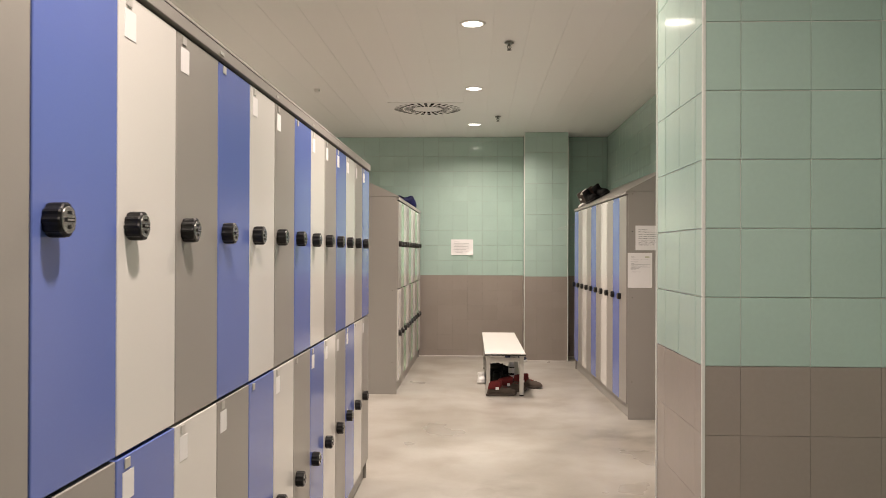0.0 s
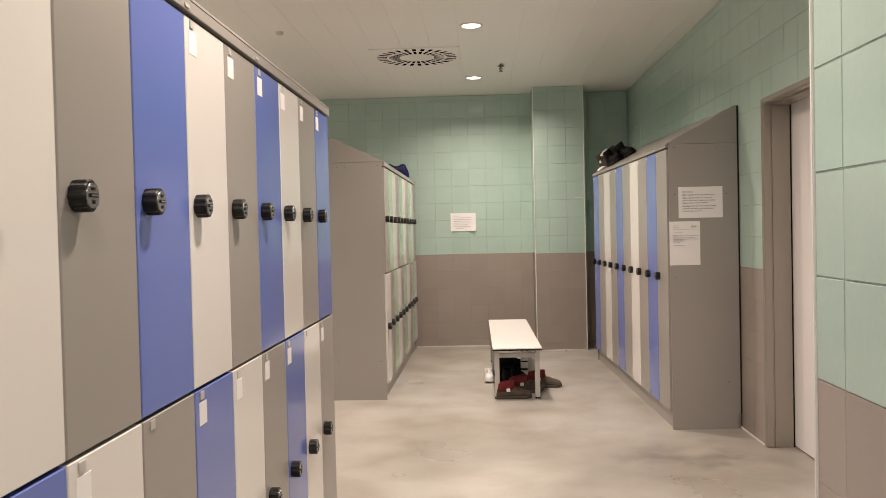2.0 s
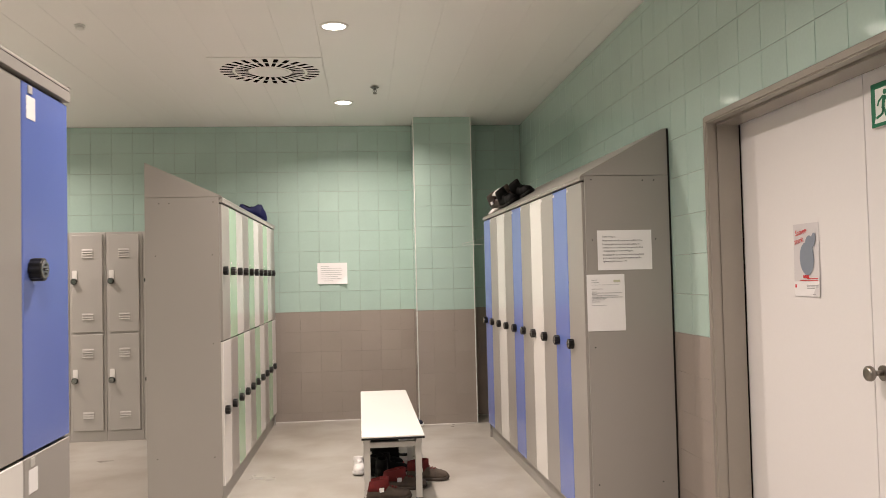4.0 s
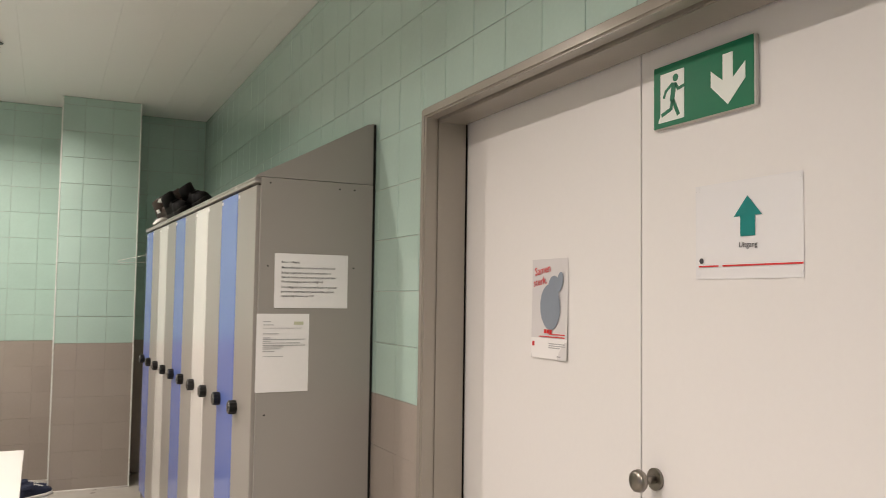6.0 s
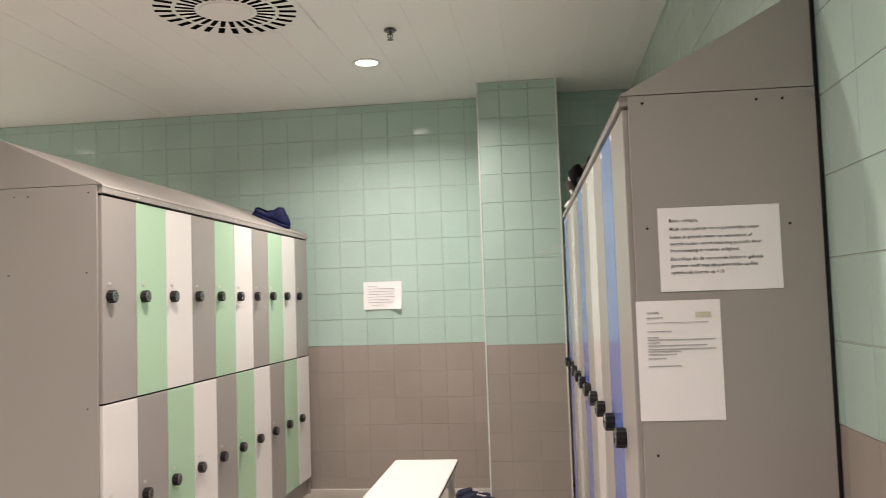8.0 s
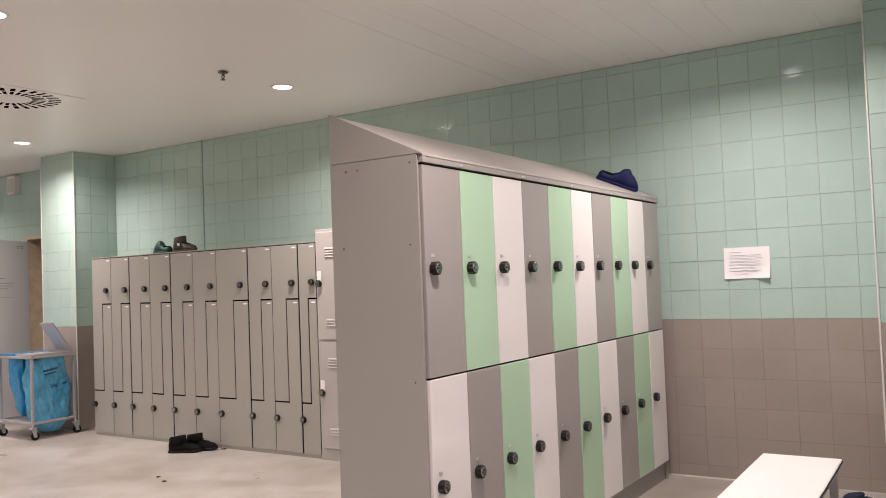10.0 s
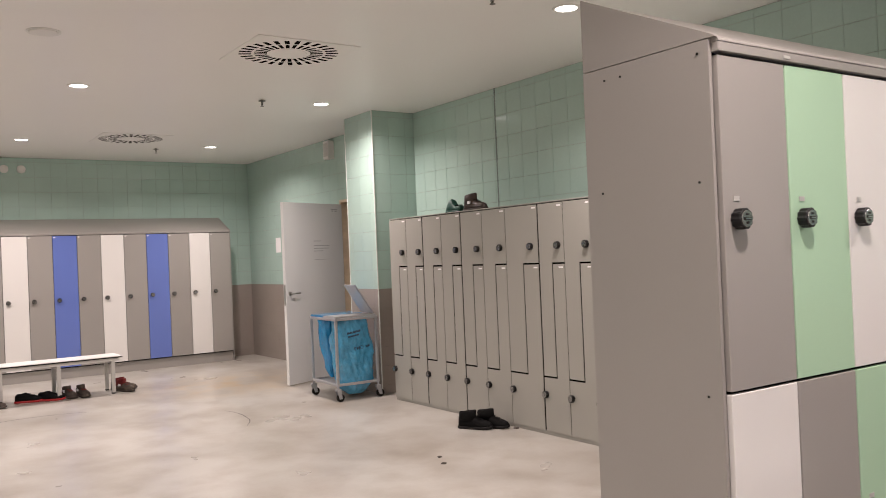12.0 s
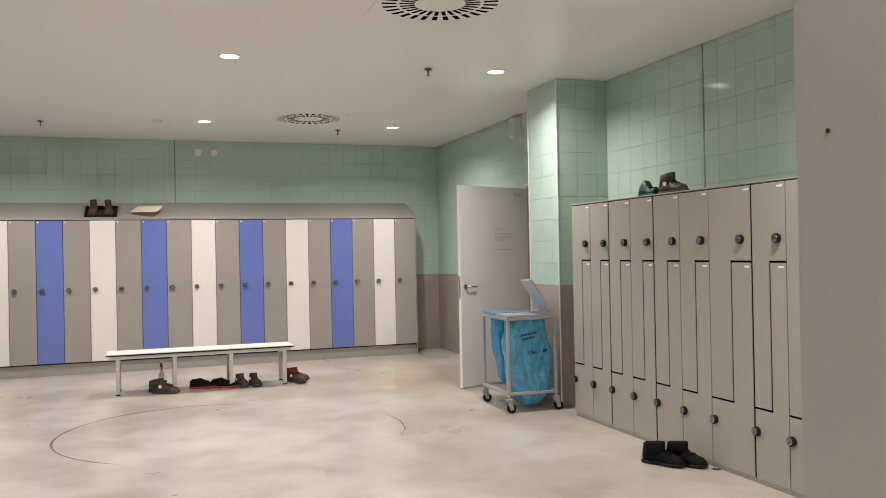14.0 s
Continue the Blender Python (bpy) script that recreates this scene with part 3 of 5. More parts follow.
for sgn in (1, -1):
    cyl(bm, (wd - 0.065, sgn * 0.02, 1.06), (wd - 0.065, sgn * 0.07, 1.06), 0.009, 12)
    cyl(bm, (wd - 0.058, sgn * 0.066, 1.06), (wd - 0.19, sgn * 0.066, 1.06), 0.009, 12)
    cyl(bm, (wd - 0.065, sgn * 0.02, 1.06), (wd - 0.065, sgn * 0.028, 1.06), 0.026, 20)
part("door_handle", bm, M_STEEL, leaf, "dark steel lever handle")
part("lock_plate", box(wd, -0.012, 0.93, wd + 0.002, 0.012, 1.17), M_STEEL, leaf)


# ---------------------------------------------------------------- shoes
M_BOOT = mat("taupe_suede", (0.078, 0.060, 0.046), 0.85, var=0.25, scale=30, fine=180, bump=0.1)
M_BOOTDARK = mat("dark_brown_suede", (0.056, 0.042, 0.033), 0.85, var=0.25, scale=30, fine=180, bump=0.1)
M_BOOTRED = mat("dark_red_fabric", (0.14, 0.010, 0.010), 0.8, var=0.25, scale=40, fine=200, bump=0.1)
M_RUBBER = mat("brown_grey_rubber", (0.062, 0.050, 0.040), 0.75, var=0.2, scale=30)
M_BLACKFAB = mat("black_fabric", (0.005, 0.005, 0.005), 0.7, var=0.3, scale=40, fine=200, bump=0.06, spec=0.12)
M_BLACKRUB = mat("black_rubber", (0.010, 0.0095, 0.009), 0.6, var=0.2, scale=30, spec=0.2)
M_REDRUB = mat("red_rubber", (0.38, 0.02, 0.02), 0.5, var=0.1)
M_NAVY = mat("navy_foam", (0.0025, 0.006, 0.050), 0.6, var=0.15, scale=20, spec=0.25)
M_NAVYFAB = mat("navy_fabric", (0.012, 0.018, 0.045), 0.8, var=0.3, scale=40)
M_BROWN = mat("dark_brown_leather", (0.034, 0.019, 0.013), 0.55, var=0.25, scale=25, bump=0.08)
M_DKGREEN = mat("dark_green_foam", (0.0, 0.06, 0.043), 0.55, var=0.15, scale=20)
M_WHITEFAB = mat("white_leather", (0.72, 0.71, 0.69), 0.5, var=0.08, scale=30)
M_LACE = mat("black_lace", (0.007, 0.007, 0.007), 0.9, spec=0.1)


def interp(u, keys):
    for (a, x), (b, y) in zip(keys, keys[1:]):
        if u <= b:
            k = (u - a) / (b - a)
            k = k * k * (3 - 2 * k)
            return x + (y - x) * k
    return keys[-1][1]


def shoe_parts(L, high, seed, upper, sole, collar, lace, tag=False, clog=False):
    """Meshes of one shoe, toe towards +x, heel at 0, standing on z = 0."""
    rg = random.Random(seed)
    W = L * 0.185
    wide = [(0, 0.45), (0.08, 0.72), (0.25, 0.78), (0.5, 0.80), (0.72, 1.0), (0.88, 0.82), (0.96, 0.5), (1, 0.22)]
    bend = [(0, 0.0), (0.5, 0.05), (0.75, 0.10), (1, -0.08)]
    st = 0.022 if not clog else 0.026
    out = {}
    n = 26
    bm = bmesh.new()
    rings = []
    for z, s in ((0.0, 0.96), (0.004, 1.03), (st * 0.8, 1.04), (st, 1.0)):
        lft, rgt = [], []
        for i in range(n + 1):
            u = i / n
            w = interp(u, wide) * W * s
            c = interp(u, bend) * W
            lift = 0.012 * max(0, (u - 0.75) / 0.25) ** 2
            x = (u - 0.5) * L * (1.0 + (s - 1) * 0.4) + 0.5 * L
            lft.append((x, c + w, z + lift)), rgt.append((x, c - w, z + lift))
        rings.append(lft + rgt[::-1])
    loft(bm, rings)
    out["sole"] = (bm, sole)
    hk = [(0, 0.040), (0.08, 0.052), (0.26, 0.046), (0.42, 0.070), (0.56, 0.112), (0.65, 0.118), (0.82, 0.082), (0.93, 0.048), (1, 0.014)] if clog else [(0, 0.060), (0.08, 0.080), (0.3, 0.082), (0.45, 0.080), (0.62, 0.062), (0.8, 0.050), (0.93, 0.036), (1, 0.012)]
    bm = bmesh.new()
    rings = []
    for i in range(n + 1):
        u = i / n
        w, c, h = interp(u, wide) * W * 0.95, interp(u, bend) * W, interp(u, hk) * (L / 0.29)
        lift = 0.012 * max(0, (u - 0.75) / 0.25) ** 2
        ring = []
        for k in range(15):
            a = math.pi * k / 14
            e = 0.75 if u > 0.55 else 0.62
            ca, sa = math.cos(a), math.sin(a)
            y = w * math.copysign(abs(ca) ** 0.75, ca)
            ring.append((0.004 + u * (L - 0.008) + rg.uniform(-0.001, 0.001), c + y * (1 - 0.12 * sa), st * 0.85 + lift + h * sa ** e + rg.uniform(-0.0012, 0.0012)))
        rings.append(ring)
    loft(bm, rings)
    out["upper"] = (bm, upper)
    # shaft or collar with an open, dark throat
    top = 0.095 if not high else high
    bm = bmesh.new()
    rings = []
    prof = [(0.068, 1.0, 0.105), (top * 0.8, 0.92, 0.098), (top, 0.90, 0.096), (top + 0.004, 0.82, 0.088), (top - 0.012, 0.74, 0.080), (0.06, 0.6, 0.07)]
    for z, s, rx in prof:
        rings.append([(L * (0.265 if high else 0.235) + rx * (L / 0.29) * (0.76 if high else 0.62) * math.cos(a) + 0.06 * max(0, z - 0.1) * (1 if not clog else 0), W * 0.80 * s * math.sin(a), z + 0.010 * math.cos(a) * (z > 0.08) + rg.uniform(-0.002, 0.002)) for a in [2 * math.pi * k / 20 for k in range(20)]])
    loft(bm, rings)
    if not clog:
        out["collar"] = (bm, collar)
    else:      # near-black cap painted as the shade in the foot opening
        bm = bmesh.new()
        rings = [[(L * (0.25 + rx * math.cos(a)), W * 0.72 * s_ * math.sin(a), z) for a in [2 * math.pi * k / 20 for k in range(20)]] for z, s_, rx in ((0.066, 0.80, 0.19), (0.0745, 0.80, 0.18), (0.0748, 0.2, 0.05))]
        out["opening"] = (loft(bm, rings), M_SHADE)
    if lace:
        bm = bmesh.new()
        x0, x1 = L * 0.43, L * 0.64
        for k in range(4):
            u = k / 3
            x = x0 + (x1 - x0) * u
            z = st + interp(x / L, hk) * (L / 0.29) * 1.0
            for sgn in (1, -1):
                cyl(bm, (x, -sgn * W * 0.42, z - 0.006), (x + 0.012, sgn * W * 0.42, z - 0.004), 0.0028, 6)
        out["laces"] = (bm, lace)
        bm = bmesh.new()
        bx(bm, L * 0.36, -W * 0.45, 0.080, L * 0.43, W * 0.45, top + 0.006, bevel=0.006)
        for v in bm.verts:
            v.co.x += (v.co.z - 0.085) * -0.25
        out["tongue"] = (bm, collar)
    if tag:
        out["patch"] = (box(L * 0.30, -W * 0.90, 0.062, L * 0.40, -W * 0.72, 0.088), M_PAPER)
    return {k: mesh(k, b, m) for k, (b, m) in out.items()}


KINDS = {
    "boot": lambda: shoe_parts(0.30, 0.135, 1, M_BOOT, M_RUBBER, M_BOOTRED, M_BOOTRED, True),
    "brown_boot": lambda: shoe_parts(0.30, 0.125, 10, M_BOOTDARK, M_RUBBER, M_BOOTDARK, M_BOOTRED, True),
    "dark_boot": lambda: shoe_parts(0.30, 0.145, 2, M_BROWN, M_RUBBER, M_BROWN, M_LACE, True),
    "black_boot": lambda: shoe_parts(0.30, 0.140, 3, M_BLACKFAB, M_BLACKRUB, M_BLACKFAB, M_LACE),
    "black_trainer": lambda: shoe_parts(0.29, 0, 4, M_BLACKFAB, M_REDRUB, M_BLACKFAB, M_LACE),
    "striped_trainer": lambda: shoe_parts(0.29, 0, 9, M_BLACKFAB, M_WHITEFAB, M_BLACKFAB, M_LACE),
    "navy_trainer": lambda: shoe_parts(0.28, 0, 5, M_NAVYFAB, M_WHITEFAB, M_NAVYFAB, M_WHITEFAB),
    "white_trainer": lambda: shoe_parts(0.28, 0, 6, M_WHITEFAB, M_WHITEFAB, M_WHITEFAB, M_WHITEFAB),
    "navy_clog": lambda: shoe_parts(0.29, 0, 7, M_NAVY, M_NAVY, M_NAVY, None, clog=True),
    "green_clog": lambda: shoe_parts(0.28, 0, 8, M_DKGREEN, M_DKGREEN, M_DKGREEN, None, clog=True),
}
MADE = {}


def shoe(kind, name, label, m, group=""):
    if kind not in MADE:
        MADE[kind] = KINDS[kind]()
    t = thing(name, label, "shoe", group, m)
    for k, me in MADE[kind].items():
        part(k, me, None, t, "white sewn patch" if k == "patch" else "")
    return t


# ---------------------------------------------------------------- benches
def bench(m, length, legs, label):
    """Local: length along +y, width along +x, both from 0."""
    t = thing("bench", label, "bench", "changing benches", m)
    part("seat_edge", box(0, 0, 0.409, 0.40, length, 0.421, bevel=0.002), M_BLACK, t, "black edge of the board")
    part("seat", box(0.001, 0.001, 0.4215, 0.399, length - 0.001, 0.430, bevel=0.003, seg=2), M_WHITE, t, "white laminate board")
    for y in legs:
        for x in (0.035, 0.365):
            lg = part("leg", box(x - 0.02, y - 0.02, 0.012, x + 0.02, y + 0.02, 0.374, bevel=0.002), M_ALU, t)
            part("foot_cap", box(x - 0.021, y - 0.021, 0, x + 0.021, y + 0.021, 0.014, bevel=0.002), M_BLACK, lg, "black plastic foot")
        part("cross_rail", box(0.0555, y - 0.016, 0.34, 0.3445, y + 0.016, 0.374), M_ALU, t)
    for x in (0.035, 0.365):
        part("side_rail", box(x - 0.019, 0.03, 0.3745, x + 0.019, length - 0.03, 0.4085), M_ALU, t)
    return t


bench(pose(0.150, 8.055, 0, 0, 0, 0.4), 2.14, (0.12, 1.08, 2.02), "low white-topped changing bench with grey metal legs")
bench(pose(-9.78, 6.79, 0), 1.93, (0.11, 0.675, 1.255, 1.83), "long white-topped bench before the far lockers")

sh = "under the changing bench"
shoe("boot", "work_boot", "grey-brown work boot with dark red collar on the floor", pose(0.165, 8.18, 0, 0, 0, 4), sh)
shoe("boot", "work_boot", "grey-brown work boot with dark red collar beside the bench leg", pose(0.285, 8.42, 0, 0, 0, 8), sh)
shoe("boot", "work_boot", "grey-brown work boot with dark red collar, sticking out past the bench", pose(0.46, 8.70, 0, 0, 0, -12), sh)
shoe("white_trainer", "trainer", "white leather trainer beside the bench", pose(0.115, 9.14, 0, 0, 0, -88), sh)
shoe("black_boot", "work_boot", "black ankle boot under the bench", pose(0.20, 8.86, 0, 0, 0, 20), sh)
shoe("black_trainer", "trainer", "black trainer with red sole under the bench", pose(0.17, 9.10, 0, 0, 0, 8), sh)
shoe("black_boot", "work_boot", "black ankle boot far under the bench", pose(0.22, 9.42, 0, 0, 0, -10), sh)
shoe("black_boot", "work_boot", "black ankle boot in the middle of the pile", pose(0.30, 8.72, 0, 0, 0, 100), sh)
shoe("striped_trainer", "trainer", "black trainer with white sole under the bench", pose(0.19, 9.62, 0, 0, 0, 12), sh)
shoe("striped_trainer", "trainer", "black trainer with white sole far under the bench", pose(0.21, 9.80, 0, 0, 0, 4), sh)
wbt = thing("bottle", "small white plastic bottle with black label under the bench", "bottle", m=pose(0.47, 9.35, 0))
part("body", loft(bmesh.new(), [[(r * math.cos(a), r * math.sin(a), z) for a in [2 * math.pi * k / 20 for k in range(20)]] for r, z in ((0.036, 0.0), (0.040, 0.008), (0.040, 0.165), (0.034, 0.185), (0.018, 0.195))]), M_WHITEFAB, wbt)
part("cap", cyl(bmesh.new(), (0, 0, 0.1952), (0, 0, 0.225), 0.018, 16), M_WHITEFAB, wbt)
for zz, hh in ((0.035, 0.022), (0.115, 0.012)):
    part("label_band", loft(bmesh.new(), [[(0.0405 * math.cos(a), 0.0405 * math.sin(a), z) for a in [2 * math.pi * k / 20 for k in range(20)]] for z in (zz, zz + hh)]), M_BLACK, wbt, "black printed band")
shoe("navy_trainer", "trainer", "navy trainer with white laces by the pillar", pose(0.50, 10.62, 0, 0, 0, 40), "by the pillar")
shoe("navy_trainer", "trainer", "navy trainer with white sole by the pillar", pose(0.44, 10.80, 0, 0, 0, 15), "by the pillar")

sh = "under the far bench"
shoe("brown_boot", "work_boot", "dark brown boot with red laces under the far bench", pose(-9.55, 7.20, 0, 0, 0, 75), sh)
shoe("brown_boot", "work_boot", "dark brown boot with red laces under the far bench", pose(-9.42, 7.24, 0, 0, 0, 62), sh)
shoe("black_trainer", "trainer", "black trainer with red sole under the far bench", pose(-9.58, 7.62, 0, 0, 0, 70), sh)
shoe("black_trainer", "trainer", "black trainer with red sole under the far bench", pose(-9.52, 7.84, 0, 0, 0, 66), sh)
shoe("brown_boot", "work_boot", "dark brown boot with red laces standing under the far bench", pose(-9.64, 8.13, 0, 0, 0, 12), sh)
shoe("brown_boot", "work_boot", "dark brown boot with red laces standing under the far bench", pose(-9.62, 8.28, 0, 0, 0, 8), sh)
shoe("boot", "work_boot", "grey-brown boot with red collar at the bench end", pose(-9.72, 8.66, 0, 0, 0, 60), sh)
shoe("boot", "work_boot", "grey-brown boot with red collar at the bench end", pose(-9.62, 8.70, 0, 0, 0, 25), sh)

shoe("black_boot", "work_boot", "black ankle boot on the floor before the grey lockers", pose(-4.98, 10.34, 0, 0, 0, 30), "before the grey lockers")
shoe("black_boot", "work_boot", "black ankle boot against the grey lockers", pose(-4.925, 10.49, 0, 0, 0, 22), "before the grey lockers")
shoe("dark_boot", "work_boot", "dark brown boot with white patch on top of the grey lockers", pose(-5.42, 10.82, 1.8175, 0, 0, 2), "on the grey lockers")
shoe("green_clog", "clog", "dark green foam clog on top of the grey lockers", pose(-5.52, 10.86, 1.8175, 0, 0, 174), "on the grey lockers")
slope = math.degrees(math.atan2(0.217, 0.467))
shoe("navy_clog", "clog", "dark navy foam clog lying on the sloping locker top", pose(-0.995, 10.775, 2.102, 0, slope, 0) @ pose(0, 0, 0, 0, 0, 20), "on the green locker row")
eslope = math.degrees(math.atan2(0.247, 0.46))
et = east_row @ pose(0.0, 0, 1.940)
for lx, ly, k, ang, lab in ((0.10, 0.07, "dark_boot", 15, "dark brown boot on the sloping locker top"), (0.30, 0.10, "dark_boot", 40, "dark brown boot leaning on the sloping locker top"),
                            (0.52, 0.07, "black_boot", 8, "black boot lying on the sloping locker top"), (0.62, 0.16, "black_boot", 12, "black boot at the back of the sloping locker top")):
    shoe(k, "work_boot", lab, et @ pose(lx, ly, math.tan(radians(eslope)) * (ly + 0.019) + 0.004, eslope, 0, 0) @ pose(0, 0, 0, 0, 0, ang), "on the tall lockers")
bm = bmesh.new()
rg = random.Random(3)
loft(bm, [[((0.075 * r) * math.cos(a) * rg.uniform(0.7, 1.3), (0.05 * r) * math.sin(a) * rg.uniform(0.7, 1.3), z + rg.uniform(-0.008, 0.008)) for a in [2 * math.pi * k / 14 for k in range(14)]] for r, z in ((0.7, 0), (1, 0.012), (0.9, 0.03), (0.5, 0.05), (0.2, 0.06))])
cl = tagged(new("cloth", mesh("cloth", bm, M_WHITEFAB)), "crumpled white cloth stuffed between the boots", "cloth")
cl.matrix_basis = et @ pose(0.40, 0.05, 0.155, 0, 0, 20)
bm2 = bmesh.new()
loft(bm2, [[((0.09 * r) * math.cos(a) * rg.uniform(0.7, 1.3), (0.045 * r) * math.sin(a) * rg.uniform(0.7, 1.3), z + rg.uniform(-0.004, 0.004)) for a in [2 * math.pi * k / 14 for k in range(14)]] for r, z in ((0.7, 0), (1, 0.008), (0.9, 0.02), (0.4, 0.03))])
cl = tagged(new("cloth", mesh("cloth", bm2, M_WHITEFAB)), "small white cloth on the locker edge", "cloth")
cl.matrix_basis = et @ pose(0.33, 0.02, 0.022, eslope, 0, 0)


# ---------------------------------------------------------------- paper and signs
def plane(x, y, z, facing):
    """Local x to the viewer's right, y up, z out of the wall."""
    X, Z = {"-x": ((0, -1, 0), (-1, 0, 0)), "-y": ((1, 0, 0), (0, -1, 0)), "+x": ((0, 1, 0), (1, 0, 0))}[facing]
    return Matrix(((X[0], 0, Z[0], x), (X[1], 0, Z[1], y), (0, 1, 0, z), (0, 0, 0, 1)))


def sheet(name, label, m, w, h, curl=0.004, seed=0, corner=0.0, material=M_PAPER):
    """A sheet hung from its upper left corner, its lower edge standing off a little."""
    rg = random.Random(seed)
    t = thing(name, label, "paper notice", m=m)
    bm = bmesh.new()
    n, k = 14, 10
    ph = rg.uniform(0, 6)
    rows = []
    for j in range(k + 1):
        v = j / k
        row = []
        for i in range(n + 1):
            u = i / n
            z = 0.0012 + curl * v * v * (0.6 + 0.4 * math.sin(5 * u + ph)) + corner * max(0, u + v - 1.55) ** 1.5
            row.append((u * w, -v * h, z))
        rows.append(row)
    loft(bm, rows, closed=False, caps=False)
    part("paper", bm, material, t)
    return t


def bars(t, rows, material, z=0.0022, name="text_line"):
    """Lines that cannot be read: x, y, length and height of each."""
    for x, y, l, h in rows:
        part(name, box(x, y - h, z - 0.0004, x + l, y, z), material, t)


def writing(t, body, size, x, y, material, z=0.0026, align="LEFT", rot=0.0):
    part("writing", text_mesh(body, size, material, align), None, t, "", pose(x, y, z, 0, 0, rot))


# notices on the end panel of the tall lockers
face = east_row @ pose(10 * EW + 0.0150, -0.022, 0, 0, 0, 90)
ex = face @ Matrix(((1, 0, 0, 0), (0, 0, -1, 0), (0, 1, 0, 0), (0, 0, 0, 1)))
n1 = sheet("notice", "white printed notice taped to the locker end panel", ex @ pose(0.076, 1.648, 0), 0.297, 0.210, 0.0015, 1)
note = ["Beste collega's,", "Maak enkel gebruik van je persoonlijke locker", "Indien je gebruik maakt van een andere of", "tweede locker, wordt deze leeg gemaakt door", "Housekeeping en interne veiligheid.",
        "De collega die de vernoemde locker in gebruik", "genomen heeft mag zijn persoonlijke spullen", "ophalen bij directie op +10"]
for line, dy in zip(note, (0.037, 0.058, 0.078, 0.095, 0.112, 0.133, 0.150, 0.167)):
    writing(n1, line, 0.0118, 0.027, -dy, M_INK, 0.0034)
n2 = sheet("notice", "white letter taped to the locker end panel", ex @ pose(0.012, 1.416, 0), 0.206, 0.297, 0.0015, 2)
bars(n2, [(0.025, -0.028, 0.03, 0.0026), (0.025, -0.041, 0.04, 0.0026), (0.025, -0.054, 0.15, 0.0015), (0.025, -0.075, 0.06, 0.0022), (0.025, -0.090, 0.028, 0.0026), (0.025, -0.096, 0.165, 0.0026),
          (0.025, -0.103, 0.03, 0.0022), (0.025, -0.110, 0.145, 0.0026), (0.025, -0.119, 0.165, 0.0026), (0.025, -0.125, 0.08, 0.0022), (0.025, -0.132, 0.07, 0.0026), (0.025, -0.142, 0.045, 0.0026), (0.025, -0.161, 0.08, 0.0022)], M_PALEINK, 0.0036)
part("emblem", box(0.145, -0.042, 0.0028, 0.182, -0.030, 0.0034), mat("olive_ink", (0.56, 0.57, 0.42), 0.7), n2)

# notice on the tiles
n3 = sheet("notice", "white printed notice on the green tiles, lower corner curling", plane(-0.282, NORTH - 0.0005, 1.592, "-y"), 0.300, 0.213, 0.012, 4, corner=0.10)
bars(n3, [(0.035, -0.032 - 0.021 * k, (0.08, 0.21, 0.215, 0.20, 0.21, 0.17, 0.205, 0.12)[k], 0.004) for k in range(8)], M_PALEINK, 0.0085)

# exit sign, exit sheet and poster on the double door
PICTO = (0.004, -0.005)
s1 = thing("exit_sign", "green emergency exit sign with white arrow on the door", "sign", m=plane(LEAF, 5.546, 2.063, "-x") @ Matrix.Diagonal((1.045, 1.03, 1, 1)))
part("plate", box(0, -0.152, 0.0005, 0.313, 0, 0.014, bevel=0.002), M_ALU, s1)
part("face", box(0.002, -0.150, 0.0143, 0.311, -0.002, 0.0155), M_SIGN, s1)
bm = bmesh.new()
prism(bm, [(0.026, -0.022), (0.106, -0.022), (0.106, -0.138), (0.018, -0.138), (0.026, -0.118)], "z", 0.0155, 0.0163)
part("pictogram_panel", bm, M_SIGNW, s1)
bm = bmesh.new()
cyl(bm, (0.074, -0.034, 0.0163), (0.074, -0.034, 0.0171), 0.009, 16)
for (ax, ay), (bx2, by), w in (((0.070, -0.045), (0.062, -0.088), 0.015), ((0.064, -0.046), (0.042, -0.060), 0.007), ((0.042, -0.058), (0.034, -0.076), 0.007), ((0.074, -0.048), (0.084, -0.064), 0.007),
                              ((0.084, -0.062), (0.103, -0.058), 0.007), ((0.064, -0.086), (0.058, -0.108), 0.010), ((0.058, -0.106), (0.026, -0.116), 0.009), ((0.066, -0.086), (0.084, -0.124), 0.010)):
    d = Vector((bx2 - ax, by - ay)).normalized()
    nrm = Vector((-d.y, d.x)) * (w / 2)
    prism(bm, [(ax + nrm.x, ay + nrm.y), (bx2 + nrm.x, by + nrm.y), (bx2 - nrm.x, by - nrm.y), (ax - nrm.x, ay - nrm.y)], "z", 0.0163, 0.0171)
part("pictogram", bm, M_SIGN, s1, "", pose(PICTO[0], PICTO[1], 0))
bm = bmesh.new()
prism(bm, [(x_ + 0.012, y_ - 0.006) for x_, y_ in ((0.213, -0.018), (0.242, -0.018), (0.242, -0.075), (0.277, -0.047), (0.277, -0.083), (0.2275, -0.130), (0.178, -0.083), (0.178, -0.047), (0.213, -0.075))], "z", 0.0155, 0.0163)
part("arrow", bm, M_SIGNW, s1)

s2 = sheet("exit_notice", "laminated white sheet with teal arrow taped to the door", plane(LEAF, 5.414, 1.752, "-x"), 0.306, 0.216, 0.0005, 6, material=M_GLASSY)
bm = bmesh.new()
prism(bm, [(0.160, -0.036), (0.200, -0.080), (0.181, -0.080), (0.181, -0.124), (0.139, -0.124), (0.139, -0.080), (0.120, -0.080)], "z", 0.0026, 0.0030)
part("arrow", bm, M_TEAL, s2)
writing(s2, "Uitgang", 0.0175, 0.161, -0.148, M_INK, 0.0032, "CENTER")
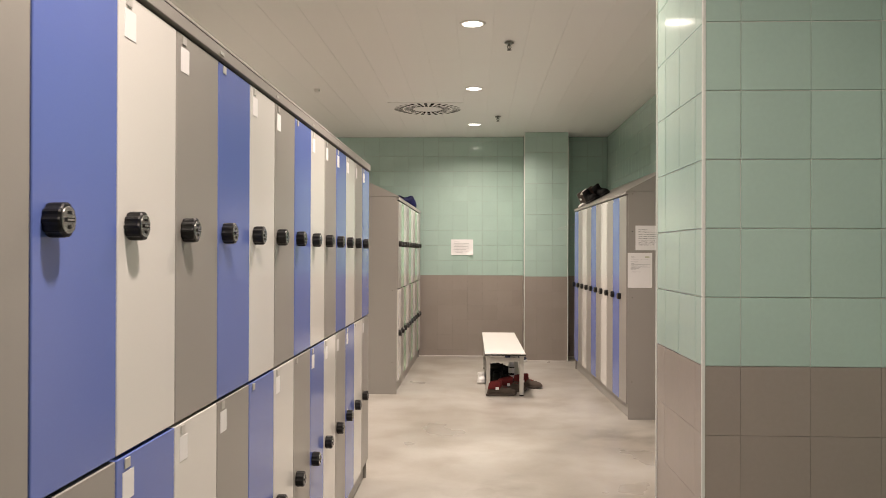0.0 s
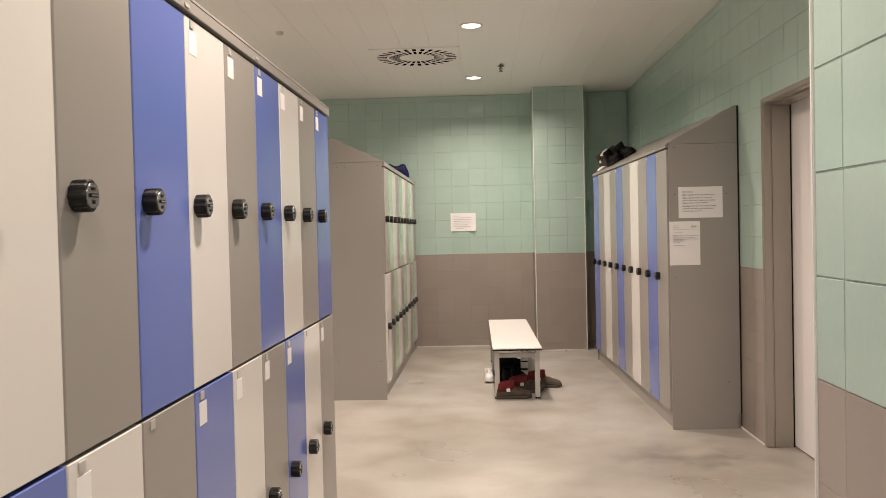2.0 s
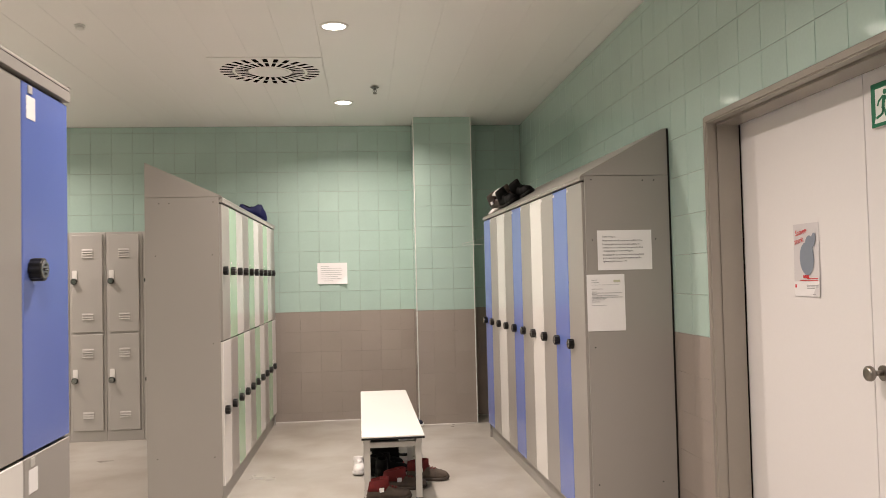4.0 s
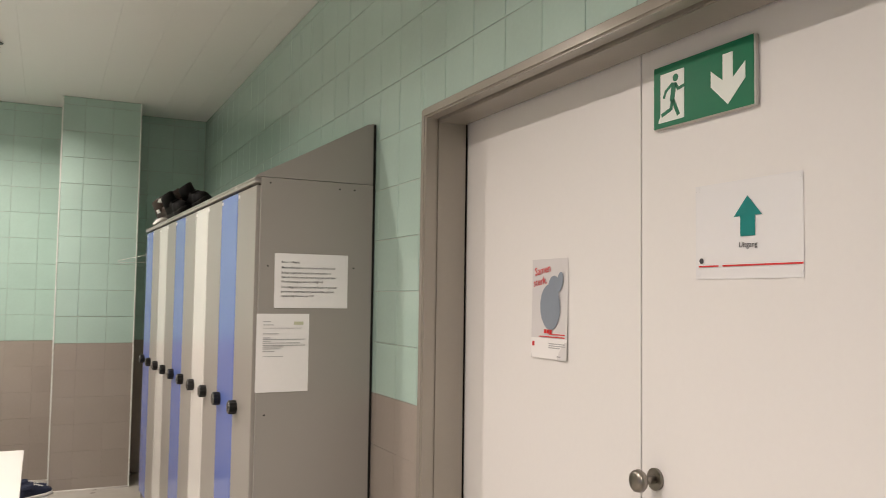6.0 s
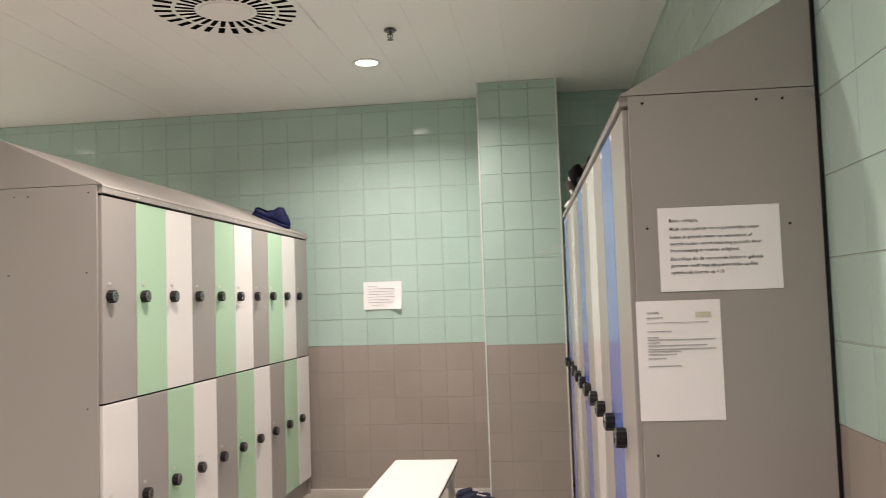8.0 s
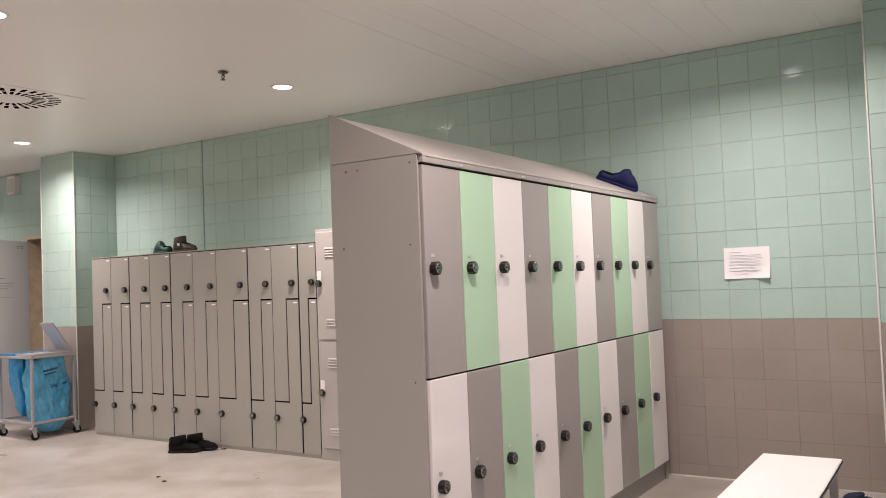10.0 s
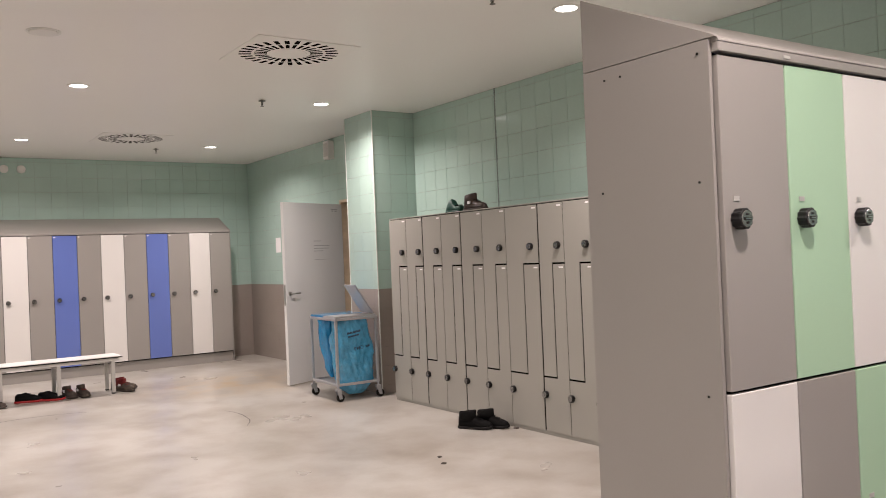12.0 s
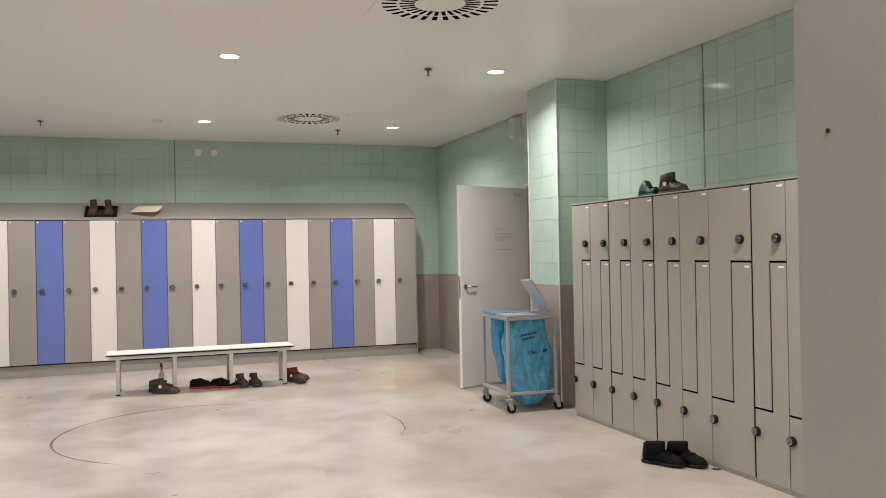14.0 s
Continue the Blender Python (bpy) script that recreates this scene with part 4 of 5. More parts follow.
bars(s2, [(0.012, -0.185, 0.062, 0.0035), (0.086, -0.185, 0.220, 0.0035)], M_RED, 0.0034, "red_line")
part("emblem", cyl(bmesh.new(), (0.020, -0.174, 0.0024), (0.020, -0.174, 0.0032), 0.0065, 14), M_INK, s2)
for tx, ty in ((0.003, -0.004), (0.291, -0.004), (0.003, -0.200), (0.291, -0.200)):
    part("tape", box(tx, ty - 0.009, 0.0022, tx + 0.012, ty, 0.0027), M_GLASSY, s2, "clear tape")

M_POSTER = mat("poster_grey", (0.66, 0.645, 0.655), 0.4, var=0.02)
M_EGREY = mat("poster_blue_grey", (0.24, 0.28, 0.34), 0.45, var=0.04)
s3 = sheet("poster", "pale grey poster with red lettering on the white door", plane(LEAF, 6.133, 1.607, "-x"), 0.196, 0.300, 0.006, 9, material=M_POSTER)
part("footer", box(0.001, -0.299, 0.0045, 0.195, -0.238, 0.0052), M_PAPER, s3, "white footer")
writing(s3, "Samen", 0.034, 0.020, -0.050, M_RED, 0.0042, "LEFT", 8)
writing(s3, "sterk.", 0.034, 0.012, -0.084, M_RED, 0.0046, "LEFT", 8)


def ellipse(cx, cy, rx, ry, z0, z1, rot=0.0):
    c, s_ = math.cos(rot), math.sin(rot)
    return prism(bmesh.new(), [(cx + rx * math.cos(a) * c - ry * math.sin(a) * s_, cy + rx * math.cos(a) * s_ + ry * math.sin(a) * c) for a in [2 * math.pi * k / 28 for k in range(28)]], "z", z0, z1)


part("grey_shape", ellipse(0.105, -0.145, 0.054, 0.068, 0.0046, 0.0052, 0.1), M_EGREY, s3, "plain blue-grey shape")
part("grey_shape", ellipse(0.125, -0.085, 0.030, 0.034, 0.0044, 0.0049, -0.2), M_EGREY, s3, "plain blue-grey shape")
part("grey_shape", ellipse(0.157, -0.070, 0.016, 0.030, 0.0044, 0.0050, -0.3), M_EGREY, s3, "plain blue-grey shape")
bars(s3, [(0.073, -0.216 + 0.004, 0.012, 0.012), (0.088, -0.216 + 0.004, 0.012, 0.012), (0.103, -0.216 + 0.004, 0.012, 0.012)], M_RED, 0.0052, "red_mark")
bars(s3, [(0.10, -0.224, 0.085, 0.003), (0.045, -0.232, 0.14, 0.003)], M_RED, 0.0056)
bars(s3, [(0.10, -0.252, 0.088, 0.003), (0.10, -0.258, 0.088, 0.003), (0.10, -0.264, 0.06, 0.003), (0.145, -0.288, 0.043, 0.004)], M_PALEINK, 0.0060)
bars(s3, [(0.008, -0.250, 0.012, 0.014)], M_RED, 0.0058, "red_mark")

# notices in the changing room
n4 = sheet("notice", "small white notice on the green tiles by the door", plane(-10.78, NORTH - 0.0005, 1.785, "-y"), 0.18, 0.215, 0.002, 11)
dl = pose(hx, hy, 0, 0, 0, leaf_turn) @ Matrix(((-1, 0, 0, wd * 0.52), (0, 0, 1, 0.0205), (0, 1, 0, 1.70), (0, 0, 0, 1)))
n5 = sheet("notice", "pale printed notice on the open grey door", dl, 0.30, 0.30, 0.001, 12, material=M_WDOOR)
bars(n5, [(0.0, -0.03, 0.13, 0.008), (0.0, -0.085, 0.28, 0.008), (0.0, -0.118, 0.27, 0.008), (0.0, -0.150, 0.16, 0.008), (0.0, -0.255, 0.28, 0.004)], M_PALEINK, 0.004)
n6 = thing("door_label", "small dark label at the top of the open door", "label", m=pose(hx, hy, 0, 0, 0, leaf_turn) @ Matrix(((-1, 0, 0, wd * 0.22), (0, 0, 1, 0.0205), (0, 1, 0, 2.075), (0, 0, 0, 1))))
bars(n6, [(0.02, -0.015, 0.12, 0.010), (0.03, -0.035, 0.03, 0.012), (0.09, -0.035, 0.04, 0.012)], M_PALEINK, 0.001)

# ---------------------------------------------------------------- ceiling fittings
def vent(x, y):
    t = thing("ceiling_vent", "square white swirl vent with two rings of radial slots", "vent", "ceiling vents", pose(x, y, CEIL) @ Matrix.Diagonal((1, 1, 0.5, 1)))
    if "vent" not in MADE:
        bm = bmesh.new()
        n, zf = 28, -0.011
        def ring_quads(r0, r1, slots):
            hw = 0.0172 if r0 > 0.2 else 0.0132
            for i in range(n):
                a0, a1 = 2 * math.pi * i / n, 2 * math.pi * (i + 1) / n
                steps = 4
                lo0, lo1 = (hw / r0, hw / r1) if slots else (0, 0)
                for k in range(steps):
                    q = []
                    for r, d, kk in ((r0, lo0, k), (r1, lo1, k), (r1, lo1, k + 1), (r0, lo0, k + 1)):
                        a = (a0 + d) + (a1 - a0 - 2 * d) * kk / steps
                        q.append(bm.verts.new((r * math.cos(a), r * math.sin(a), zf)))
                    bm.faces.new(q)
        ring_quads(0.001, 0.16, False), ring_quads(0.16, 0.255, True), ring_quads(0.255, 0.275, False), ring_quads(0.275, 0.365, True)
        m4 = 16
        for i in range(4 * m4):
            a0, a1 = 2 * math.pi * i / (4 * m4), 2 * math.pi * (i + 1) / (4 * m4)
            q = []
            for a, sq in ((a0, 0), (a0, 1), (a1, 1), (a1, 0)):
                s_ = 0.395 / max(abs(math.cos(a)), abs(math.sin(a))) if sq else 0.365
                q.append(bm.verts.new((s_ * math.cos(a), s_ * math.sin(a), zf)))
            bm.faces.new(q)
        bmesh.ops.remove_doubles(bm, verts=bm.verts, dist=0.0002)
        bmesh.ops.recalc_face_normals(bm, faces=bm.faces)
        bmesh.ops.solidify(bm, geom=bm.faces[:], thickness=0.0004)
        MADE["vent"] = mesh("plate", bm, M_CEIL)
        bm = bmesh.new()
        for a, b in (((-0.396, -0.396), (0.396, -0.392)), ((-0.396, 0.392), (0.396, 0.396)), ((-0.396, -0.392), (-0.392, 0.392)), ((0.392, -0.392), (0.396, 0.392))):
            bx(bm, a[0], a[1], -0.012, b[0], b[1], 0)
        MADE["vent_rim"] = mesh("rim", bm, M_CEIL)
        # shallow near-black sheet, the shade behind the slots put into its colour
        MADE["vent_back"] = mesh("backing", box(-0.385, -0.385, -0.0085, 0.385, 0.385, -0.001), M_SHADE)
        bm = bmesh.new()
        loft(bm, [[(r * math.cos(a), r * math.sin(a), z) for a in [2 * math.pi * k / 32 for k in range(32)]] for r, z in ((0.135, -0.011), (0.13, -0.017), (0.10, -0.019), (0.02, -0.0195))])
        MADE["vent_hub"] = mesh("hub", bm, M_CEIL)
    for k, nm in (("vent", "plate"), ("vent_rim", "rim"), ("vent_back", "backing"), ("vent_hub", "hub")):
        part(nm, MADE[k], None, t, "near-black sheet painted as the plenum's shade behind the slots" if nm == "backing" else "")


for vx, vy in ((-0.477, 9.025), (-5.06, 8.985), (-9.64, 8.975)):
    vent(vx, vy)


# chrome darkened in its base colour for the shade under the ceiling
M_SPRINK = mat("shaded_chrome", (0.16, 0.155, 0.14), 0.35, metal=0.8, var=0.05)


def sprinkler(x, y):
    t = thing("sprinkler", "small chrome fire sprinkler head under the ceiling, shade in its dark colour", "sprinkler", "fire sprinklers", pose(x, y, CEIL))
    part("escutcheon", shared(("escutcheon",), lambda: cyl(bmesh.new(), (0, 0, -0.010), (0, 0, -0.016), 0.036, 24, 0.030), M_SPRINK), None, t)
    part("stem", shared(("stem",), lambda: cyl(bmesh.new(), (0, 0, 0), (0, 0, -0.034), 0.009, 12), M_SPRINK), None, t)
    def yoke():
        bm = bmesh.new()
        for sgn in (1, -1):
            cyl(bm, (sgn * 0.012, 0, -0.028), (sgn * 0.014, 0, -0.046), 0.003, 8)
            cyl(bm, (sgn * 0.014, 0, -0.046), (0, 0, -0.062), 0.003, 8)
        cyl(bm, (0, 0, -0.034), (0, 0, -0.058), 0.003, 8)
        return bm
    part("yoke", shared(("yoke",), yoke, M_SPRINK), None, t)
    part("deflector", shared(("deflector",), lambda: cyl(bmesh.new(), (0, 0, -0.062), (0, 0, -0.0645), 0.018, 16), M_SPRINK), None, t)


for sx, sy in ((0.305, 6.15), (0.305, 9.51), (-3.24, 9.49), (-6.82, 9.49), (-10.40, 9.48), (-10.40, 6.10)):
    sprinkler(sx, sy)


def detector(x, y, r, h, label):
    t = thing("smoke_detector", label, "detector", m=pose(x, y, CEIL))
    part("base", cyl(bmesh.new(), (0, 0, 0), (0, 0, -h * 0.4), r, 32), M_PLASTIC, t)
    part("dome", loft(bmesh.new(), [[(q * r * math.cos(a), q * r * math.sin(a), -h * z) for a in [2 * math.pi * k / 28 for k in range(28)]] for q, z in ((0.86, 0.4), (0.84, 0.75), (0.70, 0.95), (0.30, 1.0), (0.05, 1.0))]), M_PLASTIC, t)


detector(-10.10, 7.34, 0.055, 0.045, "white round smoke detector on the ceiling")
detector(-1.48, 7.91, 0.03, 0.03, "small white round sensor on the ceiling")
detector(-5.20, 7.34, 0.105, 0.012, "flat white round cover plate on the ceiling")

# ---------------------------------------------------------------- wall fittings
wb = thing("wall_speaker", "small white box high on the tiled wall", "wall box", m=plane(-8.96, NORTH, 2.72, "-y"))
part("case", box(0, 0, 0.001, 0.15, 0.23, 0.085, bevel=0.006, seg=2), M_PLASTIC, wb)
part("grille", box(0.02, 0.03, 0.0855, 0.13, 0.20, 0.088), M_ALU, wb)
for yy in (7.86, 8.068):
    ws = thing("wall_sensor", "round white sensor high on the tiled wall", "sensor", "round wall sensors", m=plane(WEST, yy, 2.83, "+x"))
    part("cap", loft(bmesh.new(), [[(r * math.cos(a), r * math.sin(a), z) for a in [2 * math.pi * k / 28 for k in range(28)]] for r, z in ((0.055, 0.001), (0.055, 0.012), (0.048, 0.022), (0.01, 0.026))]), M_PLASTIC, ws)
M_SEALANT = mat("grey_sealant", (0.16, 0.20, 0.185), 0.6)
part("movement_joint", box(-5.50, NORTH - 0.0025, LINE, -5.485, NORTH + 0.002, CEIL), M_SEALANT, wall_north, "dark vertical movement joint")
part("movement_joint", box(WEST - 0.002, 7.555, LINE, WEST + 0.0025, 7.570, CEIL), M_SEALANT, wall_west, "dark vertical movement joint")

M_BEAD = mat("pale_sealant", (0.62, 0.60, 0.56), 0.5, var=0.08, scale=14)


def bead(wall, p, q, facing):
    """A thin sealant fillet between floor and wall, from p to q, facing the unit vector."""
    p, q, f = Vector((*p, 0)), Vector((*q, 0)), Vector((*facing, 0))
    up = Vector((0, 0, 1))
    part("sealant_bead", loft(bmesh.new(), [[c - f * 0.001, c + f * 0.010, c + f * 0.004 + up * 0.006, c - f * 0.001 + up * 0.011] for c in (p, q)]), M_BEAD, wall, "pale sealant bead along the floor")


bead(wall_north, (-1.2, NORTH), (PA[0], NORTH), (0, -1))
bead(wall_north, (PA[1], NORTH), (EAST, NORTH), (0, -1))
bead(pillar_1, (PA[0], PA[2]), (PA[1], PA[2]), (0, -1))
bead(pillar_1, (PA[0], PA[2]), (PA[0], NORTH), (-1, 0))
bead(wall_east, (EAST, D1), (EAST, NORTH), (-1, 0))

# things on the far lockers' sloping top
fs = math.degrees(math.atan2(0.215, 0.485))
fm = pose(-11.32, 6.66, 1.932, 0, 0, 90)
tr = thing("boot_tray", "black plastic tray on the sloping locker top", "tray", m=fm @ pose(0, 0.10, 0.055, fs, 0, 0))
part("tray_base", box(-0.19, -0.11, 0, 0.19, 0.22, 0.006), M_BLACK, tr)
for a in ((-0.19, -0.11, 0.19, -0.104), (-0.19, 0.214, 0.19, 0.22), (-0.19, -0.104, -0.184, 0.214), (0.184, -0.104, 0.19, 0.214)):
    part("tray_rim", box(a[0], a[1], 0.0062, a[2], a[3], 0.03), M_BLACK, tr)
for k, xx in enumerate((-0.085, 0.075)):
    shoe("brown_boot", "work_boot", "dark brown boot with red laces in a black tray", fm @ pose(0, 0.10, 0.055, fs, 0, 0) @ pose(xx, 0.205, 0.0065, 0, 0, (-94, -87)[k]), "in the boot tray")
M_FOLDER = mat("cream_card", (0.74, 0.69, 0.55), 0.6, var=0.05, bump=0.01)
pp = sheet("folder", "cream paper folder lying on the sloping locker top", pose(-11.32, 7.09, 1.932, 0, 0, 90) @ pose(0.0, 0.26, 0.160, fs, 0, -27), 0.36, 0.22, 0.002, 14, material=M_FOLDER)

# wire coat hanger hooked over the end of the tall lockers
hg = thing("wire_hanger", "thin pale wire coat hanger hooked on the locker end", "hanger", m=pose(1.21, 10.30, 1.735, 0, 0, -15))
cu = bpy.data.curves.new("wire", "CURVE")
cu.dimensions, cu.bevel_depth, cu.bevel_resolution = "3D", 0.0022, 2
sp = cu.splines.new("POLY")
pts = [(0.10, 0, 0.05), (0.085, 0, 0.062), (0.07, 0, 0.05), (0.06, 0, 0.03), (-0.12, 0, -0.012), (-0.13, 0, -0.02), (-0.12, 0, -0.025), (0.22, 0, -0.02), (0.225, 0, -0.012), (0.06, 0, 0.03)]
sp.points.add(len(pts) - 1)
for p_, q in zip(sp.points, pts):
    p_.co = (*q, 1)
cu.materials.append(M_ALU)
hw = new("wire", cu)
hw.parent = hg

# ---------------------------------------------------------------- waste trolley
def film_bag(name, cx, cy, rx, ry, z0, z1, seed, parent, label, mats, taper=1.0, lean=(0.0, 0.0)):
    """A hanging plastic bag with folds, narrowing by taper and drifting by lean towards its foot."""
    rg = random.Random(seed)
    bm = bmesh.new()
    n, rows = 108, 66
    grid = []
    for j in range(rows + 1):
        v = j / rows
        z = z1 + (z0 - z1) * v
        s = (0.90 + 0.16 * math.sin(v * math.pi * 0.95)) * (1 if v < 0.82 else 1 - 0.55 * ((v - 0.82) / 0.18) ** 2) * (1 - (1 - taper) * v)
        ring = []
        for i in range(n):
            a = 2 * math.pi * i / n
            ca, sa = math.cos(a), math.sin(a)
            d = noise.noise(Vector((ca * 2.2 + seed, sa * 2.2, v * 3.5))) * 0.12 + noise.noise(Vector((ca * 6 + seed, sa * 6, v * 7))) * 0.07
            d += 0.045 * math.sin(a * 10 + 6 * noise.noise(Vector((v * 2, seed, ca)))) * max(0, 1 - 1.3 * v) + 0.075 * abs(noise.noise(Vector((ca * 9, sa * 9, v * 11 + seed)))) + 0.05 * abs(noise.noise(Vector((ca * 5 + v * 4, sa * 5, seed - v * 5))))
            near = noise.voronoi(Vector((ca * 1.6 + seed, sa * 1.6 + v, v * 3.4)))[0]
            d += 0.11 * min(near[1] - near[0], 0.6)
            sq = 1 / max(abs(ca) ** 4 + abs(sa) ** 4, 1e-6) ** 0.25
            ring.append(bm.verts.new((cx + lean[0] * v + rx * s * ca * sq * (1 + d), cy + lean[1] * v + ry * s * sa * sq * (1 + d), z + rg.uniform(-0.002, 0.002))))
        grid.append(ring)
    for j in range(rows):
        for i in range(n):
            f = bm.faces.new((grid[j][i], grid[j + 1][i], grid[j + 1][(i + 1) % n], grid[j][(i + 1) % n]))
            f.smooth = True
    bm.faces.new(grid[-1])
    bmesh.ops.recalc_face_normals(bm, faces=bm.faces)
    return part(name, bm, mats, parent, label)


M_TROLLEY = mat("pale_grey_steel", (0.42, 0.43, 0.44), 0.34, metal=0.4, var=0.05)
ct = thing("waste_trolley", "wheeled steel waste trolley with two blue bags, lid open", "waste trolley", m=pose(-7.150, 10.430, 0, 0, 0, -2))
A, BY, H0, H1 = 0.305, 0.226, 0.155, 0.838
for x in (-A, A):
    for y in (-BY, BY):
        part("post", box(x - 0.013, y - 0.013, H0 + 0.0265, x + 0.013, y + 0.013, H1 - 0.0265, bevel=0.003), M_TROLLEY, ct)
        ca = part("caster", box(x - 0.022, y - 0.028, 0.105, x + 0.022, y + 0.028, 0.128, bevel=0.004), M_TROLLEY, ct, "swivel caster")
        part("wheel", cyl(bmesh.new(), (x - 0.014, y + 0.02, 0.0405), (x + 0.014, y + 0.02, 0.0405), 0.040, 24), M_BLACKRUB, ca, "dark rubber wheel")
        bm = bmesh.new()
        for sx in (-0.022, 0.018):
            prism(bm, [(y - 0.024, 0.106), (y + 0.026, 0.106), (y + 0.034, 0.030), (y + 0.004, 0.028)], "x", x + sx, x + sx + 0.004)
        part("fork", bm, M_TROLLEY, ca)
        part("stem", cyl(bmesh.new(), (x, y, 0.126), (x, y, H0), 0.011, 12), M_TROLLEY, ca)
for z in (H0 + 0.013, H1 - 0.013):
    for y in (-BY, BY):
        part("rail", box(-A - 0.013, y - 0.013, z - 0.013, A + 0.013, y + 0.013, z + 0.013, bevel=0.003), M_TROLLEY, ct)
    for x in (-A, A):
        part("rail", box(x - 0.0125, -BY + 0.0135, z - 0.0125, x + 0.0125, BY - 0.0135, z + 0.0125, bevel=0.003), M_TROLLEY, ct)
part("rail", box(-0.0125, -BY + 0.0135, H1 - 0.0255, 0.0125, BY - 0.0135, H1 - 0.0005), M_TROLLEY, ct)
part("shelf", box(-A + 0.014, -BY + 0.014, H0 + 0.004, A - 0.014, BY - 0.014, H0 + 0.010), M_TROLLEY, ct)
film_bag("bag", -0.120, -0.09, 0.105, 0.130, 0.205, H1 + 0.01, 3, ct, "bright blue empty plastic bag", [M_BAGBLUE], 0.40, lean=(0.05, -0.02))
M_BAGDARK = mat("blue_film_full", (0.07, 0.36, 0.60), 0.10, var=0.40, scale=7, fine=20, bump=0.20)
for m_ in (M_BAGDARK, M_BAGBLUE):
    m_.node_tree.nodes["Principled BSDF"].inputs["Coat Weight"].default_value = 0.8
M_BAGDARK.node_tree.nodes["Bump"].inputs["Distance"].default_value = 0.014
M_BAGBLUE.node_tree.nodes["Bump"].inputs["Distance"].default_value = 0.006
M_PRINT = mat("navy_print", (0.012, 0.05, 0.10), 0.35)
M_BAGDARK.node_tree.nodes["Principled BSDF"].inputs["Transmission Weight"].default_value = 0.12
bag2 = film_bag("bag", 0.172, -0.01, 0.118, 0.185, 0.050, H1 + 0.012, 8, ct, "full blue plastic bag with dark print", [M_BAGDARK], 0.92, lean=(0.01, 0.03))
skin = BVHTree.FromPolygons([v.co for v in bag2.data.vertices], [p.vertices for p in bag2.data.polygons])


def bag_print(me, y, z, turn):
    """Lays flat lettering on the side of the full bag."""
    m = pose(0, y, z, turn, 0, 0)
    for v in me.vertices:
        p = m @ Vector((0, v.co.x, v.co.y))
        hit = skin.ray_cast(Vector((1, p.y, p.z)), Vector((-1, 0, 0)))[0]
        v.co = Vector(((hit.x if hit else 0.2) + 0.0025, p.y, p.z))
    part("print", me, None, bag2, "dark blue printed lettering")


bag_print(text_mesh("PMD", 0.055, M_PRINT), -0.03, 0.495, 8)
for w, h, y, z in ((0.15, 0.022, -0.10, 0.665), (0.12, 0.018, -0.09, 0.632), (0.05, 0.02, 0.105, 0.52)):
    me = bpy.data.meshes.new("print")
    n = 24
    me.from_pydata([(w * k / n, h * j * (1 if k % 5 else 0.4), 0) for j in (0, 1) for k in range(n + 1)], [], [(k, k + 1, n + 2 + k, n + 1 + k) for k in range(n)])
    me.materials.append(M_PRINT)
    bag_print(me, y, z, 9)
lid = part("lid_frame", box(-A - 0.008, -BY - 0.008, H1 + 0.001, 0.0, BY + 0.008, H1 + 0.022, bevel=0.006, seg=2), M_BAGBLUE, ct, "bright blue plastic lid frame")
part("lid_frame", box(0.003, -BY - 0.006, H1 + 0.001, A + 0.006, BY + 0.006, H1 + 0.02, bevel=0.006, seg=2), M_TROLLEY, ct, "grey lid frame")
M_LID = mat("grey_lid_plastic", (0.36, 0.37, 0.39), 0.22, var=0.05)
part("lid", box(0.02, -0.36, 0.0, 0.28, 0.0, 0.016, bevel=0.006, seg=2), M_LID, ct, "open grey plastic lid", pose(0.005, BY - 0.02, H1 + 0.022, -57, 0, 0))
part("pedal_rod", cyl(bmesh.new(), (0.0, BY + 0.03, 0.20), (0.0, BY + 0.03, H1 + 0.06), 0.006, 10), M_TROLLEY, ct)

# ---------------------------------------------------------------- marks on the floor
M_MARK = mat("scuff_mark", (0.10, 0.09, 0.085), 0.5, var=0.35, scale=9)


def scuff(cx, cy, r, a0, a1, w, label):
    """A worn arc drawn on the floor, thinning out towards its ends."""
    bm = bmesh.new()
    n = 60
    rows = []
    for i in range(n + 1):
        u = i / n
        a = radians(a0 + (a1 - a0) * u)
        ww = w * (0.25 + 0.75 * math.sin(math.pi * u) ** 0.6) * (0.6 + 0.7 * abs(noise.noise(Vector((u * 9, r, cx)))))
        rr = r * (1 + 0.03 * noise.noise(Vector((u * 3, cx, cy))))
        rows.append([(cx + (rr - ww) * math.cos(a), cy + (rr - ww) * math.sin(a), 0.0012), (cx + (rr + ww) * math.cos(a), cy + (rr + ww) * math.sin(a), 0.0012)])
    loft(bm, rows, closed=False, caps=False)
    part("scuff", bm, M_MARK, floor, label)


scuff(-7.30, 7.63, 1.135, -32, -208, 0.012, "dark curved wheel mark")
scuff(-6.95, 8.30, 0.93, 55, 112, 0.008, "dark curved wheel mark")


def chip(x, y, r, label, seed):
    rg = random.Random(seed)
    bm = bmesh.new()
    loft(bm, [[(r * s * math.cos(a) * rg.uniform(0.7, 1.3), r * s * math.sin(a) * rg.uniform(0.6, 1.2), z) for a in [2 * math.pi * k / 9 for k in range(9)]] for s, z in ((0.8, 0.0), (1, 0.003), (0.5, 0.007))])
    ob = tagged(new("debris", mesh("debris", bm, M_RUBBER)), label, "debris")
    ob.matrix_basis = pose(x, y, 0)


chip(-4.27, 9.66, 0.022, "small brown crumb of dirt on the floor", 1)
chip(-4.10, 9.58, 0.025, "small brown crumb of dirt on the floor", 2)
chip(-4.62, 10.655, 0.028, "small dark clump of dirt before the grey lockers", 3)


